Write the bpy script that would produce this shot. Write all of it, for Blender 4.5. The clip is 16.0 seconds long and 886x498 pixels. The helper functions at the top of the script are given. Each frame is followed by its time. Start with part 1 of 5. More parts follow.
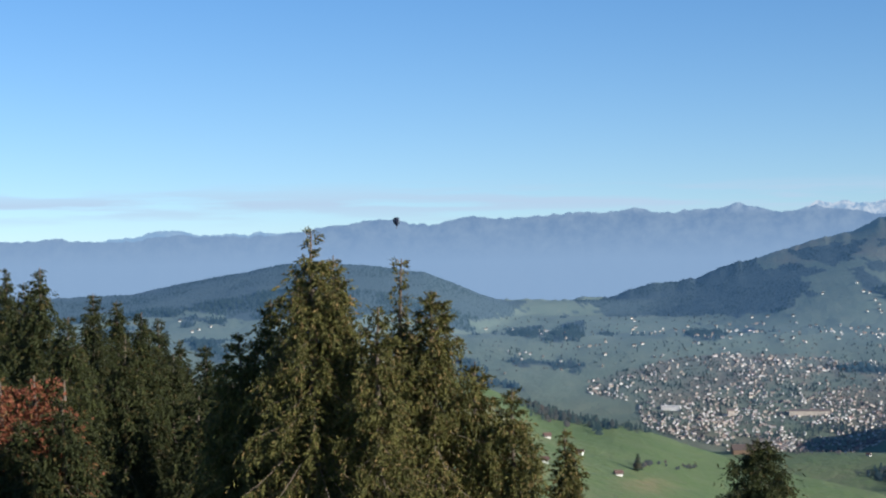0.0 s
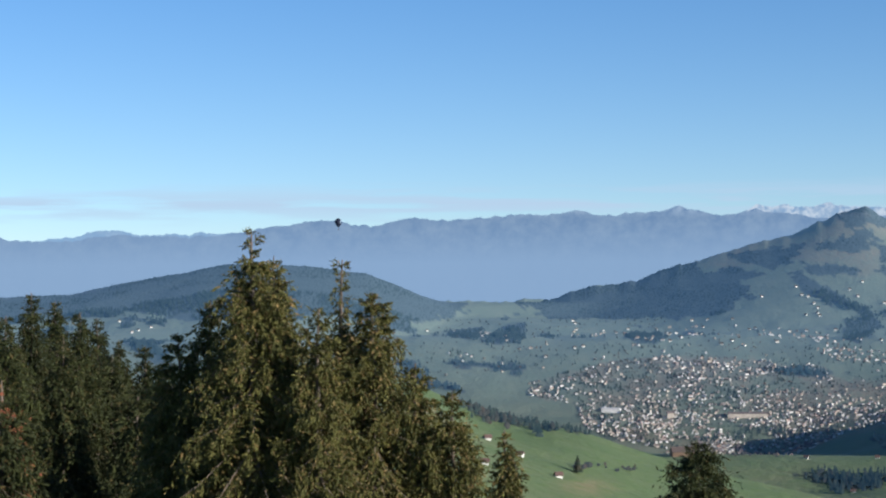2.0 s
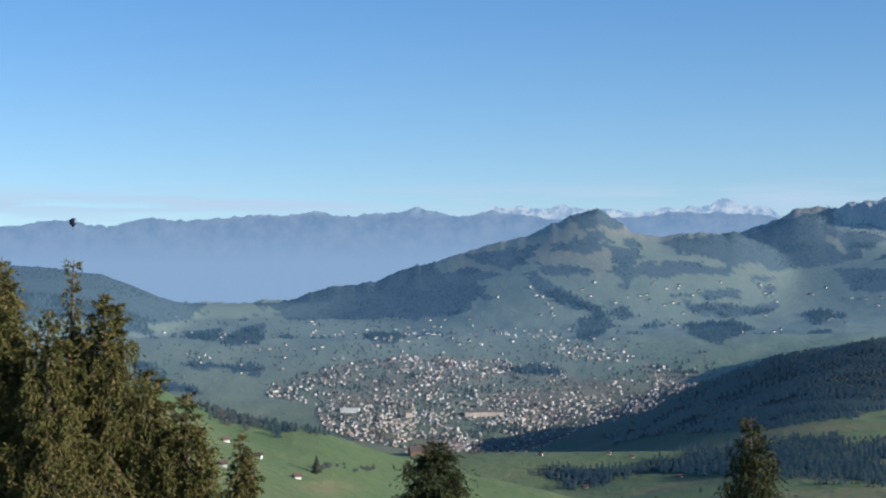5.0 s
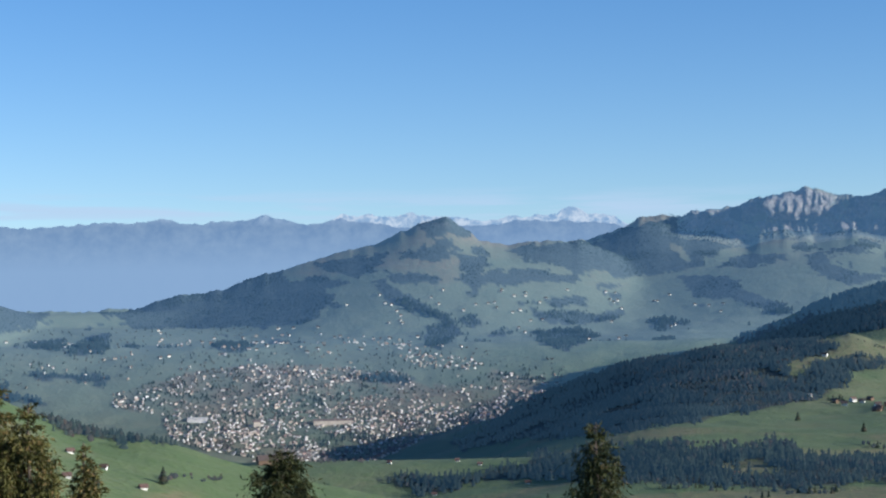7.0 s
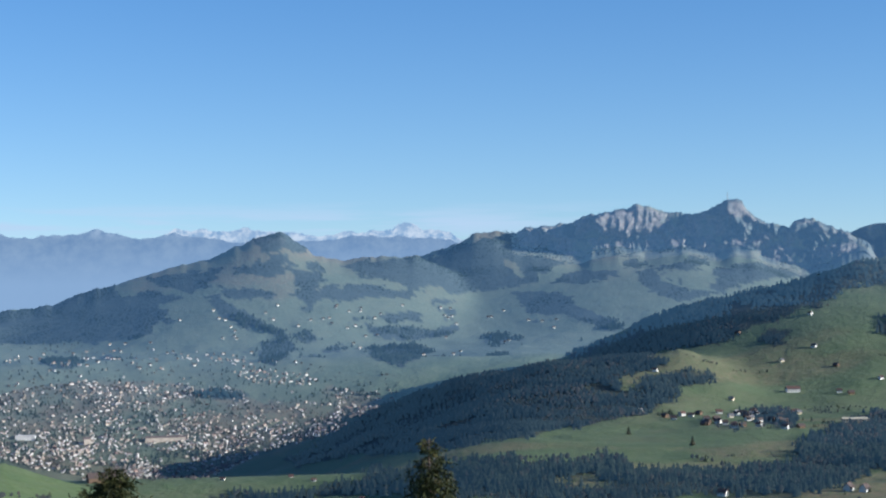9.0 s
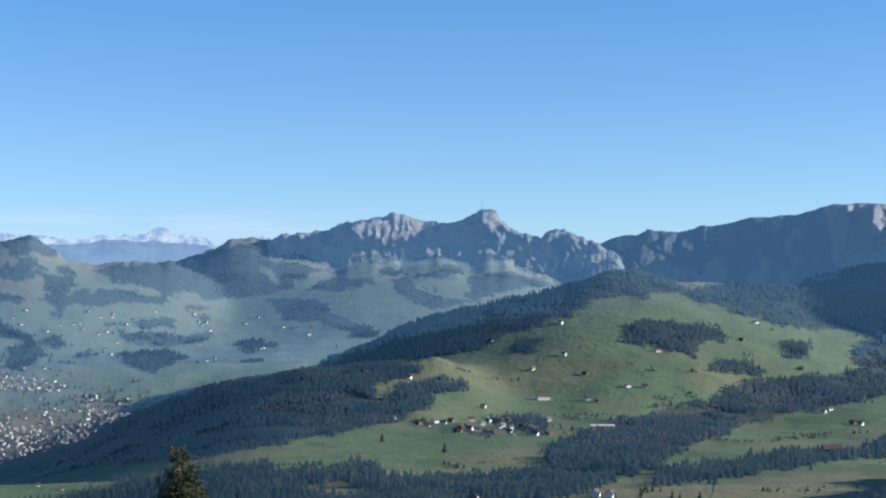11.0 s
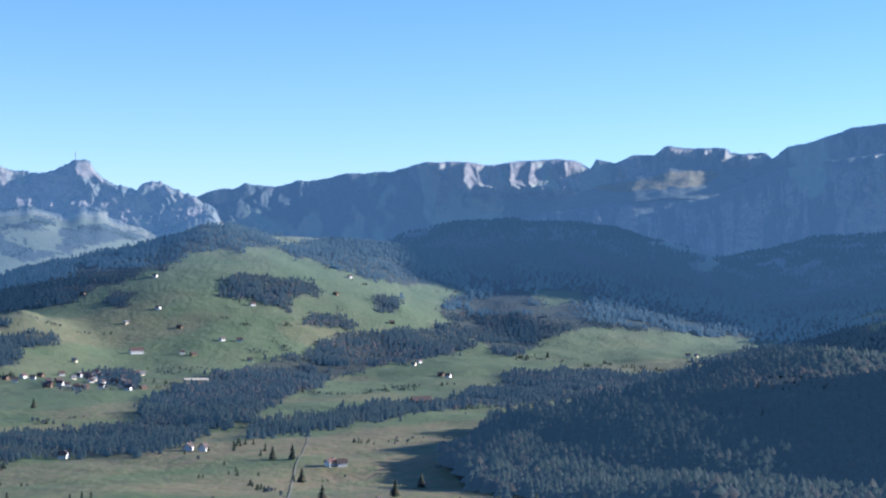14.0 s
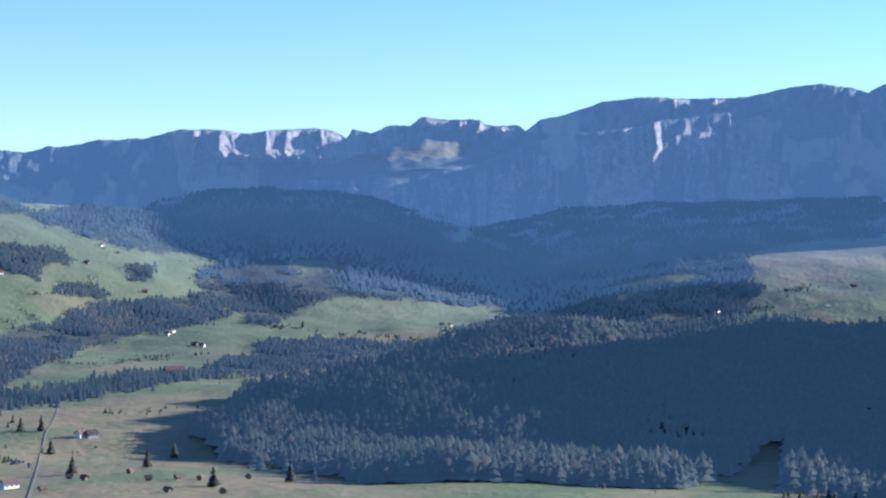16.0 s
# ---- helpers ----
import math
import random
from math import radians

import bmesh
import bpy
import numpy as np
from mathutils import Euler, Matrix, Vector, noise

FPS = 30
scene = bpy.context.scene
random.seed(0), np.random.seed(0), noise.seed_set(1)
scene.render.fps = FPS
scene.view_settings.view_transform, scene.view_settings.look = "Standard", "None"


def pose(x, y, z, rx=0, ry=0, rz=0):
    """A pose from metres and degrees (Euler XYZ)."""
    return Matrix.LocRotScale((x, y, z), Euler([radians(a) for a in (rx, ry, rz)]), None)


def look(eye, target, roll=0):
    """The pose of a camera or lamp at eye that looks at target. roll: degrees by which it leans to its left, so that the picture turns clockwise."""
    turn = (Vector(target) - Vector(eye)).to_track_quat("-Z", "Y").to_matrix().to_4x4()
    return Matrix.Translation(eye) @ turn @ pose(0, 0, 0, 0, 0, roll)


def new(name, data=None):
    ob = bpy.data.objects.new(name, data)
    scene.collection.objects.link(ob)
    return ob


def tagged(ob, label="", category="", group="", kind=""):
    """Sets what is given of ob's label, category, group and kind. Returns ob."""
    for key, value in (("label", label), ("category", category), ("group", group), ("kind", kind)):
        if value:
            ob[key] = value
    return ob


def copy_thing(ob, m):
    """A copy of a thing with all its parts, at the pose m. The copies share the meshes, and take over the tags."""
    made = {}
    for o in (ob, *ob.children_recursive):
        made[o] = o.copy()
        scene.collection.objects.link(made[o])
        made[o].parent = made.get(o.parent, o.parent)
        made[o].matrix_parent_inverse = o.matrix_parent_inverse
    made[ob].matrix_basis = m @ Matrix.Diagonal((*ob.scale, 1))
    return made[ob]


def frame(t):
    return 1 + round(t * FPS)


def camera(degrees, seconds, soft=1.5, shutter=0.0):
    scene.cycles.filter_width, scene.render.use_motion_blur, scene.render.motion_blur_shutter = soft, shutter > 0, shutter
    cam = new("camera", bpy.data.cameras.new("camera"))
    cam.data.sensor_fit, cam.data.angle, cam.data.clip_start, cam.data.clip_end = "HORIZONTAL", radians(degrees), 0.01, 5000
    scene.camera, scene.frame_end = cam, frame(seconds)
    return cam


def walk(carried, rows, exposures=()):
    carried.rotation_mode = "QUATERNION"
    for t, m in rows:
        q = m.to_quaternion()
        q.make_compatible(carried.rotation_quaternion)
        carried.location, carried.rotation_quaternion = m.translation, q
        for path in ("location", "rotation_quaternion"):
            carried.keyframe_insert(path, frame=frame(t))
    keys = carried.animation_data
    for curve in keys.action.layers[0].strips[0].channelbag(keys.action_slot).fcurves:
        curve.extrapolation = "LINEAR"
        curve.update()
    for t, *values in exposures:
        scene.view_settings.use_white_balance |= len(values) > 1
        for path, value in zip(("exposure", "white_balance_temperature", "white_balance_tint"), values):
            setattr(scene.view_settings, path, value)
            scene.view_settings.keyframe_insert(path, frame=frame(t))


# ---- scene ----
import functools

# ---- camera: a slow turn on the spot, the camera held at arm's length ----
FOV = 28.58
EYE = 1.7
ARM = 0.6
cam = camera(FOV, 16.0, soft=2.2)
TURN = [
    (0.0, 0.019, 0.775, 0.745), (0.5, 0.26, 0.875, 0.68), (1.0, 0.516, 0.996, 0.544), (1.5, 0.934, 1.121, 0.486),
    (2.0, 1.943, 0.809, 0.425), (2.5, 3.731, 0.773, 0.484), (3.0, 4.317, 0.96, 0.545), (3.5, 4.756, 0.857, 0.506),
    (4.0, 6.042, 0.8, 0.453), (4.5, 8.686, 0.737, 0.397), (4.7, 9.479, 0.743, 0.42), (6.8, 15.11, 0.95, 0.6),
    (7.0, 15.499, 0.985, 0.609), (7.5, 16.476, 1.374, 0.499), (8.0, 17.047, 1.335, 0.211), (8.5, 18.427, 1.223, 0.319),
    (9.0, 20.925, 1.448, 0.478), (9.2, 21.824, 1.487, 0.4), (11.3, 30.351, 1.444, -0.085), (11.5, 31.329, 1.254, -0.089),
    (12.0, 33.601, 0.991, -0.138), (12.5, 36.444, 0.681, -0.15), (13.0, 38.985, 0.574, -0.284), (13.5, 40.741, 0.434, -0.436),
    (14.0, 42.209, 0.22, -0.625), (14.5, 44.036, 0.161, -0.683), (15.0, 46.282, 0.335, -0.704), (15.5, 47.94, -0.318, -1.008),
    (16.0, 50.244, -0.673, -1.02),
]
walk(cam, [(t, pose(ARM * math.sin(radians(yaw)), ARM * math.cos(radians(yaw)) - ARM, EYE, 90 + pitch, roll, -yaw)) for t, yaw, pitch, roll in TURN],
     exposures=[(0.0, 0.6, 5600, 6), (4.7, 0.6, 5560, 6), (7.5, 0.64, 5420, 6), (9.0, 0.66, 5400, 6), (11.5, 0.9, 5380, 7), (12.5, 1.08, 5320, 9), (14.5, 1.22, 5180, 17), (16.0, 1.42, 5150, 21)])

# ---- daylight: low afternoon sun from the right ----
SUN_BEARING, SUN_HEIGHT = 122.0, 16.5
world = bpy.data.worlds.new("world")
scene.world = world
world.use_nodes = True
wn, wl = world.node_tree.nodes, world.node_tree.links
sky = wn.new("ShaderNodeTexSky")
sky.sky_type, sky.sun_disc = "NISHITA", False
sky.sun_elevation, sky.sun_rotation = radians(SUN_HEIGHT), radians(SUN_BEARING)
sky.altitude, sky.air_density, sky.dust_density, sky.ozone_density = 1200, 0.9, 0.0, 4.0
wn["Background"].inputs["Strength"].default_value = 0.085
way = wn.new("ShaderNodeTexCoord").outputs["Generated"]
split = wn.new("ShaderNodeSeparateXYZ")
wl.new(way, split.inputs[0])
stretch = wn.new("ShaderNodeMapping")
stretch.inputs["Scale"].default_value = (9, 9, 130)
wl.new(way, stretch.inputs["Vector"])
wisp = wn.new("ShaderNodeTexNoise")
wisp.inputs["Scale"].default_value, wisp.inputs["Detail"].default_value = 1.3, 6
wl.new(stretch.outputs[0], wisp.inputs["Vector"])


def world_math(kind, a, b=0.0, c=0.0):
    node = wn.new("ShaderNodeMath")
    node.operation, node.use_clamp = kind, kind in ("MULTIPLY", "MULTIPLY_ADD")
    for socket, v in zip(node.inputs, (a, b, c)):
        if hasattr(v, "links"):
            wl.new(v, socket)
        else:
            socket.default_value = v
    return node.outputs[0]


# thin cloud wisps low over the far range, densest about two degrees up
height = world_math("ABSOLUTE", world_math("SUBTRACT", split.outputs["Z"], 0.040))
band = world_math("MULTIPLY_ADD", height, -75.0, 1.0)
east = world_math("MULTIPLY_ADD", split.outputs["X"], -6.0, 3.2)
cover = world_math("MULTIPLY", world_math("MULTIPLY", world_math("MULTIPLY_ADD", wisp.outputs["Fac"], 7.0, -3.0), band), east)
cloud = wn.new("ShaderNodeMix")
cloud.data_type = "RGBA"
wl.new(world_math("MULTIPLY", cover, 0.85), cloud.inputs["Factor"])
# paler air towards the horizon
grey = wn.new("ShaderNodeRGBToBW")
wl.new(sky.outputs[0], grey.inputs[0])
pale_air = wn.new("ShaderNodeMix")
pale_air.data_type, pale_air.blend_type = "RGBA", "MULTIPLY"
pale_air.inputs["Factor"].default_value = 1.0
wl.new(grey.outputs[0], pale_air.inputs["A"])
pale_air.inputs["B"].default_value = (1.06, 1.12, 1.18, 1)
veil = wn.new("ShaderNodeMix")
veil.data_type = "RGBA"
wl.new(world_math("MULTIPLY", world_math("MULTIPLY_ADD", split.outputs["Z"], -6.0, 1.0), 0.26), veil.inputs["Factor"])
wl.new(sky.outputs[0], veil.inputs["A"])
wl.new(pale_air.outputs["Result"], veil.inputs["B"])
wl.new(veil.outputs["Result"], cloud.inputs["A"])
cloud.inputs["B"].default_value = (4.3, 4.9, 5.6, 1)
wl.new(cloud.outputs["Result"], wn["Background"].inputs["Color"])
sun = new("sun", bpy.data.lights.new("sun", "SUN"))
sun.data.energy, sun.data.angle, sun.data.color = 5.0, radians(0.5), (1.0, 0.87, 0.70)
sb, sh = radians(SUN_BEARING), radians(SUN_HEIGHT)
sun.matrix_world = look((0, 0, 0), (-math.sin(sb) * math.cos(sh), -math.cos(sb) * math.cos(sh), -math.sin(sh)))


# ---- materials ----
def material(name, rough=0.9, spec=0.2):
    m = bpy.data.materials.new(name)
    m.use_nodes = True
    b = m.node_tree.nodes["Principled BSDF"]
    b.inputs["Roughness"].default_value = rough
    b.inputs["Specular IOR Level"].default_value = spec
    return m, m.node_tree.nodes, m.node_tree.links, b


def noise_node(n, l, scale, detail=4, rough=0.6, coord=None):
    t = n.new("ShaderNodeTexNoise")
    t.inputs["Scale"].default_value, t.inputs["Detail"].default_value, t.inputs["Roughness"].default_value = scale, detail, rough
    if coord:
        l.new(coord, t.inputs["Vector"])
    return t.outputs["Fac"]


def mix(n, l, fac, a, b, blend="MIX"):
    m = n.new("ShaderNodeMix")
    m.data_type, m.blend_type = "RGBA", blend
    for socket, v in ((m.inputs["Factor"], fac), (m.inputs["A"], a), (m.inputs["B"], b)):
        if hasattr(v, "links"):
            l.new(v, socket)
        elif socket.name == "Factor":
            socket.default_value = v
        else:
            socket.default_value = (*v, 1)
    return m.outputs["Result"]


def spread(n, l, fac, lo, hi):
    r = n.new("ShaderNodeMapRange")
    r.inputs["From Min"].default_value, r.inputs["From Max"].default_value = lo, hi
    l.new(fac, r.inputs["Value"])
    return r.outputs["Result"]


def attribute(n, name):
    a = n.new("ShaderNodeAttribute")
    a.attribute_name = name
    return a.outputs["Fac"]


def plain(name, color, rough=0.8, vary=0.15, scale=0.5, spec=0.2, per_object=0.0, island=0.0):
    """A matt material whose colour wanders at two scales, and from piece to piece."""
    m, n, l, b = material(name, rough, spec)
    pos = n.new("ShaderNodeNewGeometry")
    c = mix(n, l, noise_node(n, l, scale, 3, 0.6, pos.outputs["Position"]), [v * (1 - vary) for v in color], [v * (1 + vary) for v in color])
    c = mix(n, l, spread(n, l, noise_node(n, l, scale * 9, 2, 0.5, pos.outputs["Position"]), 0.3, 0.7), c, [v * 0.8 for v in color])
    if per_object:
        o = n.new("ShaderNodeObjectInfo")
        c = mix(n, l, spread(n, l, o.outputs["Random"], 0, 1 / per_object), c, [v * 0.35 for v in color])
    if island:
        c = mix(n, l, spread(n, l, pos.outputs["Random Per Island"], 0, 1 / island), c, [v * 0.35 for v in color])
    l.new(c, b.inputs["Base Color"])
    return m


def ground_material(name, far):
    """Meadow, ploughed and mown patches, wood floor, rock and haze colours, by the sheet's own masks."""
    m, n, l, b = material(name, 0.75, 0.3)
    pos = n.new("ShaderNodeNewGeometry").outputs["Position"]
    big = noise_node(n, l, 0.004, 4, 0.55, pos)
    mid = noise_node(n, l, 0.018, 5, 0.6, pos)
    fine = noise_node(n, l, 0.12, 4, 0.65, pos)
    haze_tint = attribute(n, "haze_tint")
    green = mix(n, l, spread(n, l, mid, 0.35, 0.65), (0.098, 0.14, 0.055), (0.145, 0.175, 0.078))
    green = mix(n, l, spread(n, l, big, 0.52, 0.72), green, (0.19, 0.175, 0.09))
    # paler, bluer colours: haze painted into the base colour with distance
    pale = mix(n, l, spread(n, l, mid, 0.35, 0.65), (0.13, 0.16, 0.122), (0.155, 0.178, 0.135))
    grass = mix(n, l, haze_tint, green, pale)
    grass = mix(n, l, attribute(n, "bare"), grass, mix(n, l, haze_tint, (0.24, 0.185, 0.10), (0.2, 0.16, 0.12)))
    grass = mix(n, l, spread(n, l, fine, 0.4, 0.75), grass, mix(n, l, haze_tint, (0.10, 0.15, 0.045), (0.125, 0.165, 0.13)))
    floor = mix(n, l, haze_tint, (0.06, 0.07, 0.06), (0.058, 0.08, 0.088))
    c = mix(n, l, attribute(n, "wood"), grass, mix(n, l, spread(n, l, fine, 0.3, 0.7), floor, mix(n, l, haze_tint, (0.06, 0.07, 0.04), (0.068, 0.092, 0.096))))
    stone = mix(n, l, spread(n, l, noise_node(n, l, 0.045, 7, 0.75, pos), 0.4, 0.6), (0.27, 0.235, 0.21), (0.13, 0.135, 0.14))
    c = mix(n, l, attribute(n, "rock"), c, stone)
    l.new(c, b.inputs["Base Color"])
    bump = n.new("ShaderNodeBump")
    bump.inputs["Strength"].default_value, bump.inputs["Distance"].default_value = 0.5, 3.0
    l.new(fine, bump.inputs["Height"])
    swell = n.new("ShaderNodeBump")
    swell.inputs["Strength"].default_value, swell.inputs["Distance"].default_value = 0.35, 7.0
    l.new(noise_node(n, l, 0.022, 5, 0.6, pos), swell.inputs["Height"])
    l.new(swell.outputs[0], bump.inputs["Normal"])
    crag = n.new("ShaderNodeBump")
    crag.inputs["Distance"].default_value = 16.0
    l.new(attribute(n, "rock"), crag.inputs["Strength"])
    squeeze = n.new("ShaderNodeMapping")
    squeeze.inputs["Scale"].default_value = (1, 1, 0.4)
    l.new(pos, squeeze.inputs["Vector"])
    l.new(noise_node(n, l, 0.07, 7, 0.7, squeeze.outputs[0]), crag.inputs["Height"])
    l.new(bump.outputs[0], crag.inputs["Normal"])
    l.new(crag.outputs[0], b.inputs["Normal"])
    # haze painted on as a blue glow of the surface itself
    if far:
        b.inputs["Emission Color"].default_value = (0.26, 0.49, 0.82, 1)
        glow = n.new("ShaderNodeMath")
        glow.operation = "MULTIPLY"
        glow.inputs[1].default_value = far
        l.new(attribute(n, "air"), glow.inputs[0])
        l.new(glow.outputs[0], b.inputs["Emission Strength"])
    return m


MEADOW = ground_material("meadow_ground", 0.0)
MOUNTAIN = ground_material("haze_glow_hills", 0.08)
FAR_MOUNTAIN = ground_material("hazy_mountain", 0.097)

# ---- shape of the land, fitted to the camera's view, in bearing (degrees) and reach (metres) from the lookout ----
TABLE = np.random.RandomState(7).rand(256, 256)


def lattice(x, y):
    xi, yi = np.floor(x).astype(int), np.floor(y).astype(int)
    u, v = x - xi, y - yi
    u, v = u * u * (3 - 2 * u), v * v * (3 - 2 * v)
    a, b = TABLE[xi % 256, yi % 256], TABLE[(xi + 1) % 256, yi % 256]
    c, d = TABLE[xi % 256, (yi + 1) % 256], TABLE[(xi + 1) % 256, (yi + 1) % 256]
    return (a + (b - a) * u) * (1 - v) + (c + (d - c) * u) * v


def fbm(x, y, octaves=5, gain=0.5):
    """Fractal noise about 0, within about -1 to 1."""
    x, y = np.asarray(x, float), np.asarray(y, float)
    total, weight = np.zeros(np.broadcast(x, y).shape), 1.0
    for k in range(octaves):
        total = total + weight * (2 * lattice(x * 2 ** k + 17.3 * k, y * 2 ** k + 5.1 * k) - 1)
        weight *= gain
    return total


def ease(a, b, x):
    t = np.clip((np.asarray(x, float) - a) / (b - a), 0, 1)
    return t * t * (3 - 2 * t)


def upper(a, b, k):
    return 0.5 * (a + b + np.sqrt((a - b) ** 2 + k * k))


def crest(az, line):
    return np.interp(az, [p[0] for p in line], [p[1] for p in line])


GRID = np.arange(-60, 140, 0.1)


@functools.lru_cache(None)
def smooth_line(line, sigma):
    v = crest(GRID, line)
    if sigma:
        k = np.exp(-0.5 * (np.arange(-4 * sigma, 4 * sigma + 0.05, 0.1) / sigma) ** 2)
        v = np.convolve(np.pad(v, len(k) // 2, "edge"), k / k.sum(), "valid")[:len(GRID)]
    return v


def blurred(line, sigma):
    return smooth_line(tuple(line), sigma)


def skyline(az, line, d):
    """The skyline's elevation, smoother the further one stands from the crest."""
    level = np.interp(np.abs(d), [0, 50, 200, 500], [0, 1, 2, 3])
    out = 0.0
    for k, sigma in enumerate((0.0, 0.6, 1.8, 3.5)):
        out = out + np.clip(1 - np.abs(level - k), 0, 1) * np.interp(az, GRID, blurred(line, sigma))
    return out


def ridge(az, r, line, reach, front, back, width, rough=0.0, grain=1.5, lower=0.0):
    """Height above the eye of a ridge whose skyline has these bearings and elevations."""
    rc = np.interp(az, GRID, blurred(reach, 2.0)) if isinstance(reach, list) else reach + 0 * az
    d = r - rc
    jag = rough * fbm(az * grain, 3.7 + 0 * az, 5, 0.6) * np.exp(-np.abs(d) / 60)
    zc = rc * np.tan(np.radians(skyline(az, line, d) + jag)) - lower
    fall = np.sqrt(d * d + width * width) - width
    return zc - np.where(d < 0, front, back) * fall


BASE_R = [0, 300, 700, 1100, 1500, 2000, 2400, 3000, 3500, 4000, 4700, 5000]
BASE_TOWN = [-1.7, -55, -118, -158, -192, -238, -252, -243, -166, -114, -100, -100]
BASE_VALE = [-1.7, -55, -116, -150, -155, -156, -150, -142, -125, -110, -90, -90]
SHOULDER = [(-40, -4), (-6, -3.6), (1.0, -3.64), (2.1, -4.2), (3.2, -4.68), (4.7, -5.0), (6.4, -5.25), (7.7, -5.72), (8.8, -6.08), (11.4, -6.8), (14.1, -7.4), (20, -9)]
NOSE = [(8, -8), (13.8, -5.4), (15.6, -5.0), (17.3, -4.61), (19, -3.71), (20.4, -3.17), (21.8, -2.63), (23.4, -2.36), (24.5, -2.2), (26.8, -2.05), (28.6, -1.8), (30.4, -2.3), (33, -3.2), (38, -5)]
FLANK = [(20, -5), (22.2, -2.96), (24.8, -2.17), (26.6, -1.26), (28.1, -0.62), (29.7, -0.21), (31.7, 0.17), (33.4, 0.6), (34.3, 0.99), (35.2, 0.99), (36.4, 0.7), (38, 0.61), (39.7, 0.52), (42, 0.1), (46, -1), (60, -2)]
DARK_HILL = [(35, -2), (38.6, 0.1), (40.3, 0.52), (41, 0.8), (42.9, 1.27), (44.7, 1.34), (46.5, 1.26), (48.1, 0.99), (49, 0.7), (50.4, 0.44), (51.4, 0.1), (54, -0.6), (60, -2)]
SOUTH_HILL = [(46, -2), (50, -0.6), (51.4, 0.17), (52.8, 0.37), (54.1, 0.75), (55.4, 0.89), (57, 1.02), (58.3, 1.1), (60, 1.14), (61.5, 1.26), (64.5, 1.3), (80, 1.4), (110, 0)]
BIG_WOOD = [(38, -9), (42.1, -7.03), (44, -5.75), (46.2, -5.27), (48.4, -4.59), (51.5, -3.61), (54.3, -3.09), (57.1, -3.3), (60.2, -2.94), (64.6, -2.82), (90, -2.5), (120, -5)]
# unseen hill added right of the view to shade the big wood
SHADING_HILL = [(64, -6), (67, 0.5), (70, 2.3), (75, 2.7), (78, 3.2), (82, 3.8), (88, 4.5), (92, 3.0), (96, 0), (110, -4)]


# unseen massif added right of the view, cut to shade the dark hill
SHADING_MASSIF = [(66, -1), (67.5, 5), (68.5, 9.5), (78, 9.8), (80, 8), (82, 4), (84, 0), (95, -2)]


LEFT_HILL = [(-30, -1.2), (-16, -0.9), (-12.5, -0.7), (-10.2, -0.62), (-8.2, -0.21), (-6.6, 0.04), (-5.1, 0.34), (-4.2, 0.36), (-2.7, 0.27), (-1.5, 0.11), (-0.6, 0.0), (0.3, -0.36), (1.2, -0.75), (2.2, -1.08), (3.0, -1.45), (4.0, -2.2), (8, -4)]
PEAK_HILL = [(-4, -4), (1.5, -2), (3.7, -1.26), (5.6, -0.83), (7.1, -0.43), (8.2, -0.35), (9.3, 0.08), (10.6, 0.4), (11.5, 0.71), (12.8, 1.03), (13.06, 1.05), (13.81, 1.38), (14.37, 1.65), (14.74, 1.8), (15.02, 1.89), (15.3, 1.94), (15.58, 1.98), (15.77, 1.92), (15.99, 1.77), (16.23, 1.64), (16.51, 1.45), (16.69, 1.22), (17.16, 1.11), (17.9, 1.1), (18.8, 1.19), (20.0, 1.18), (20.6, 1.0), (21.5, 0.5), (22.5, -0.1), (24, -0.9), (26, -1.8), (29, -2.8), (36, -4)]
CLIFFS = [(8, -0.9), (12, 0.3), (15, 0.85), (17, 0.95), (19, 1.05), (20.4, 1.28), (21.5, 1.68), (21.93, 1.9), (22.38, 1.98), (22.75, 2.07), (23.3, 2.04), (23.66, 2.15), (24.39, 2.14), (25.13, 2.31), (25.86, 2.54), (26.42, 2.63), (26.97, 2.73), (27.34, 2.86), (27.72, 2.79), (28.46, 2.55), (29.02, 2.5), (29.57, 2.55), (29.76, 2.7), (30.13, 2.93), (30.28, 2.98), (30.6, 2.96), (30.73, 2.89), (30.82, 2.65), (31.16, 2.37), (31.62, 2.13), (32.22, 2.04), (32.33, 2.26), (32.55, 2.35), (32.93, 2.3), (33.21, 2.15), (33.58, 2.04), (33.86, 1.93), (34.7, 1.5), (35.3, 0.6), (36.2, -1), (41, -3)]


def cliff_height(a):
    """Height of the rock face under the crest of the limestone mountain."""
    return 88 * ease(21.4, 26.5, a) * (1 - ease(33.2, 34.8, a)) * (1 + 0.16 * fbm(a * 0.8, 0 * a + 2, 3))


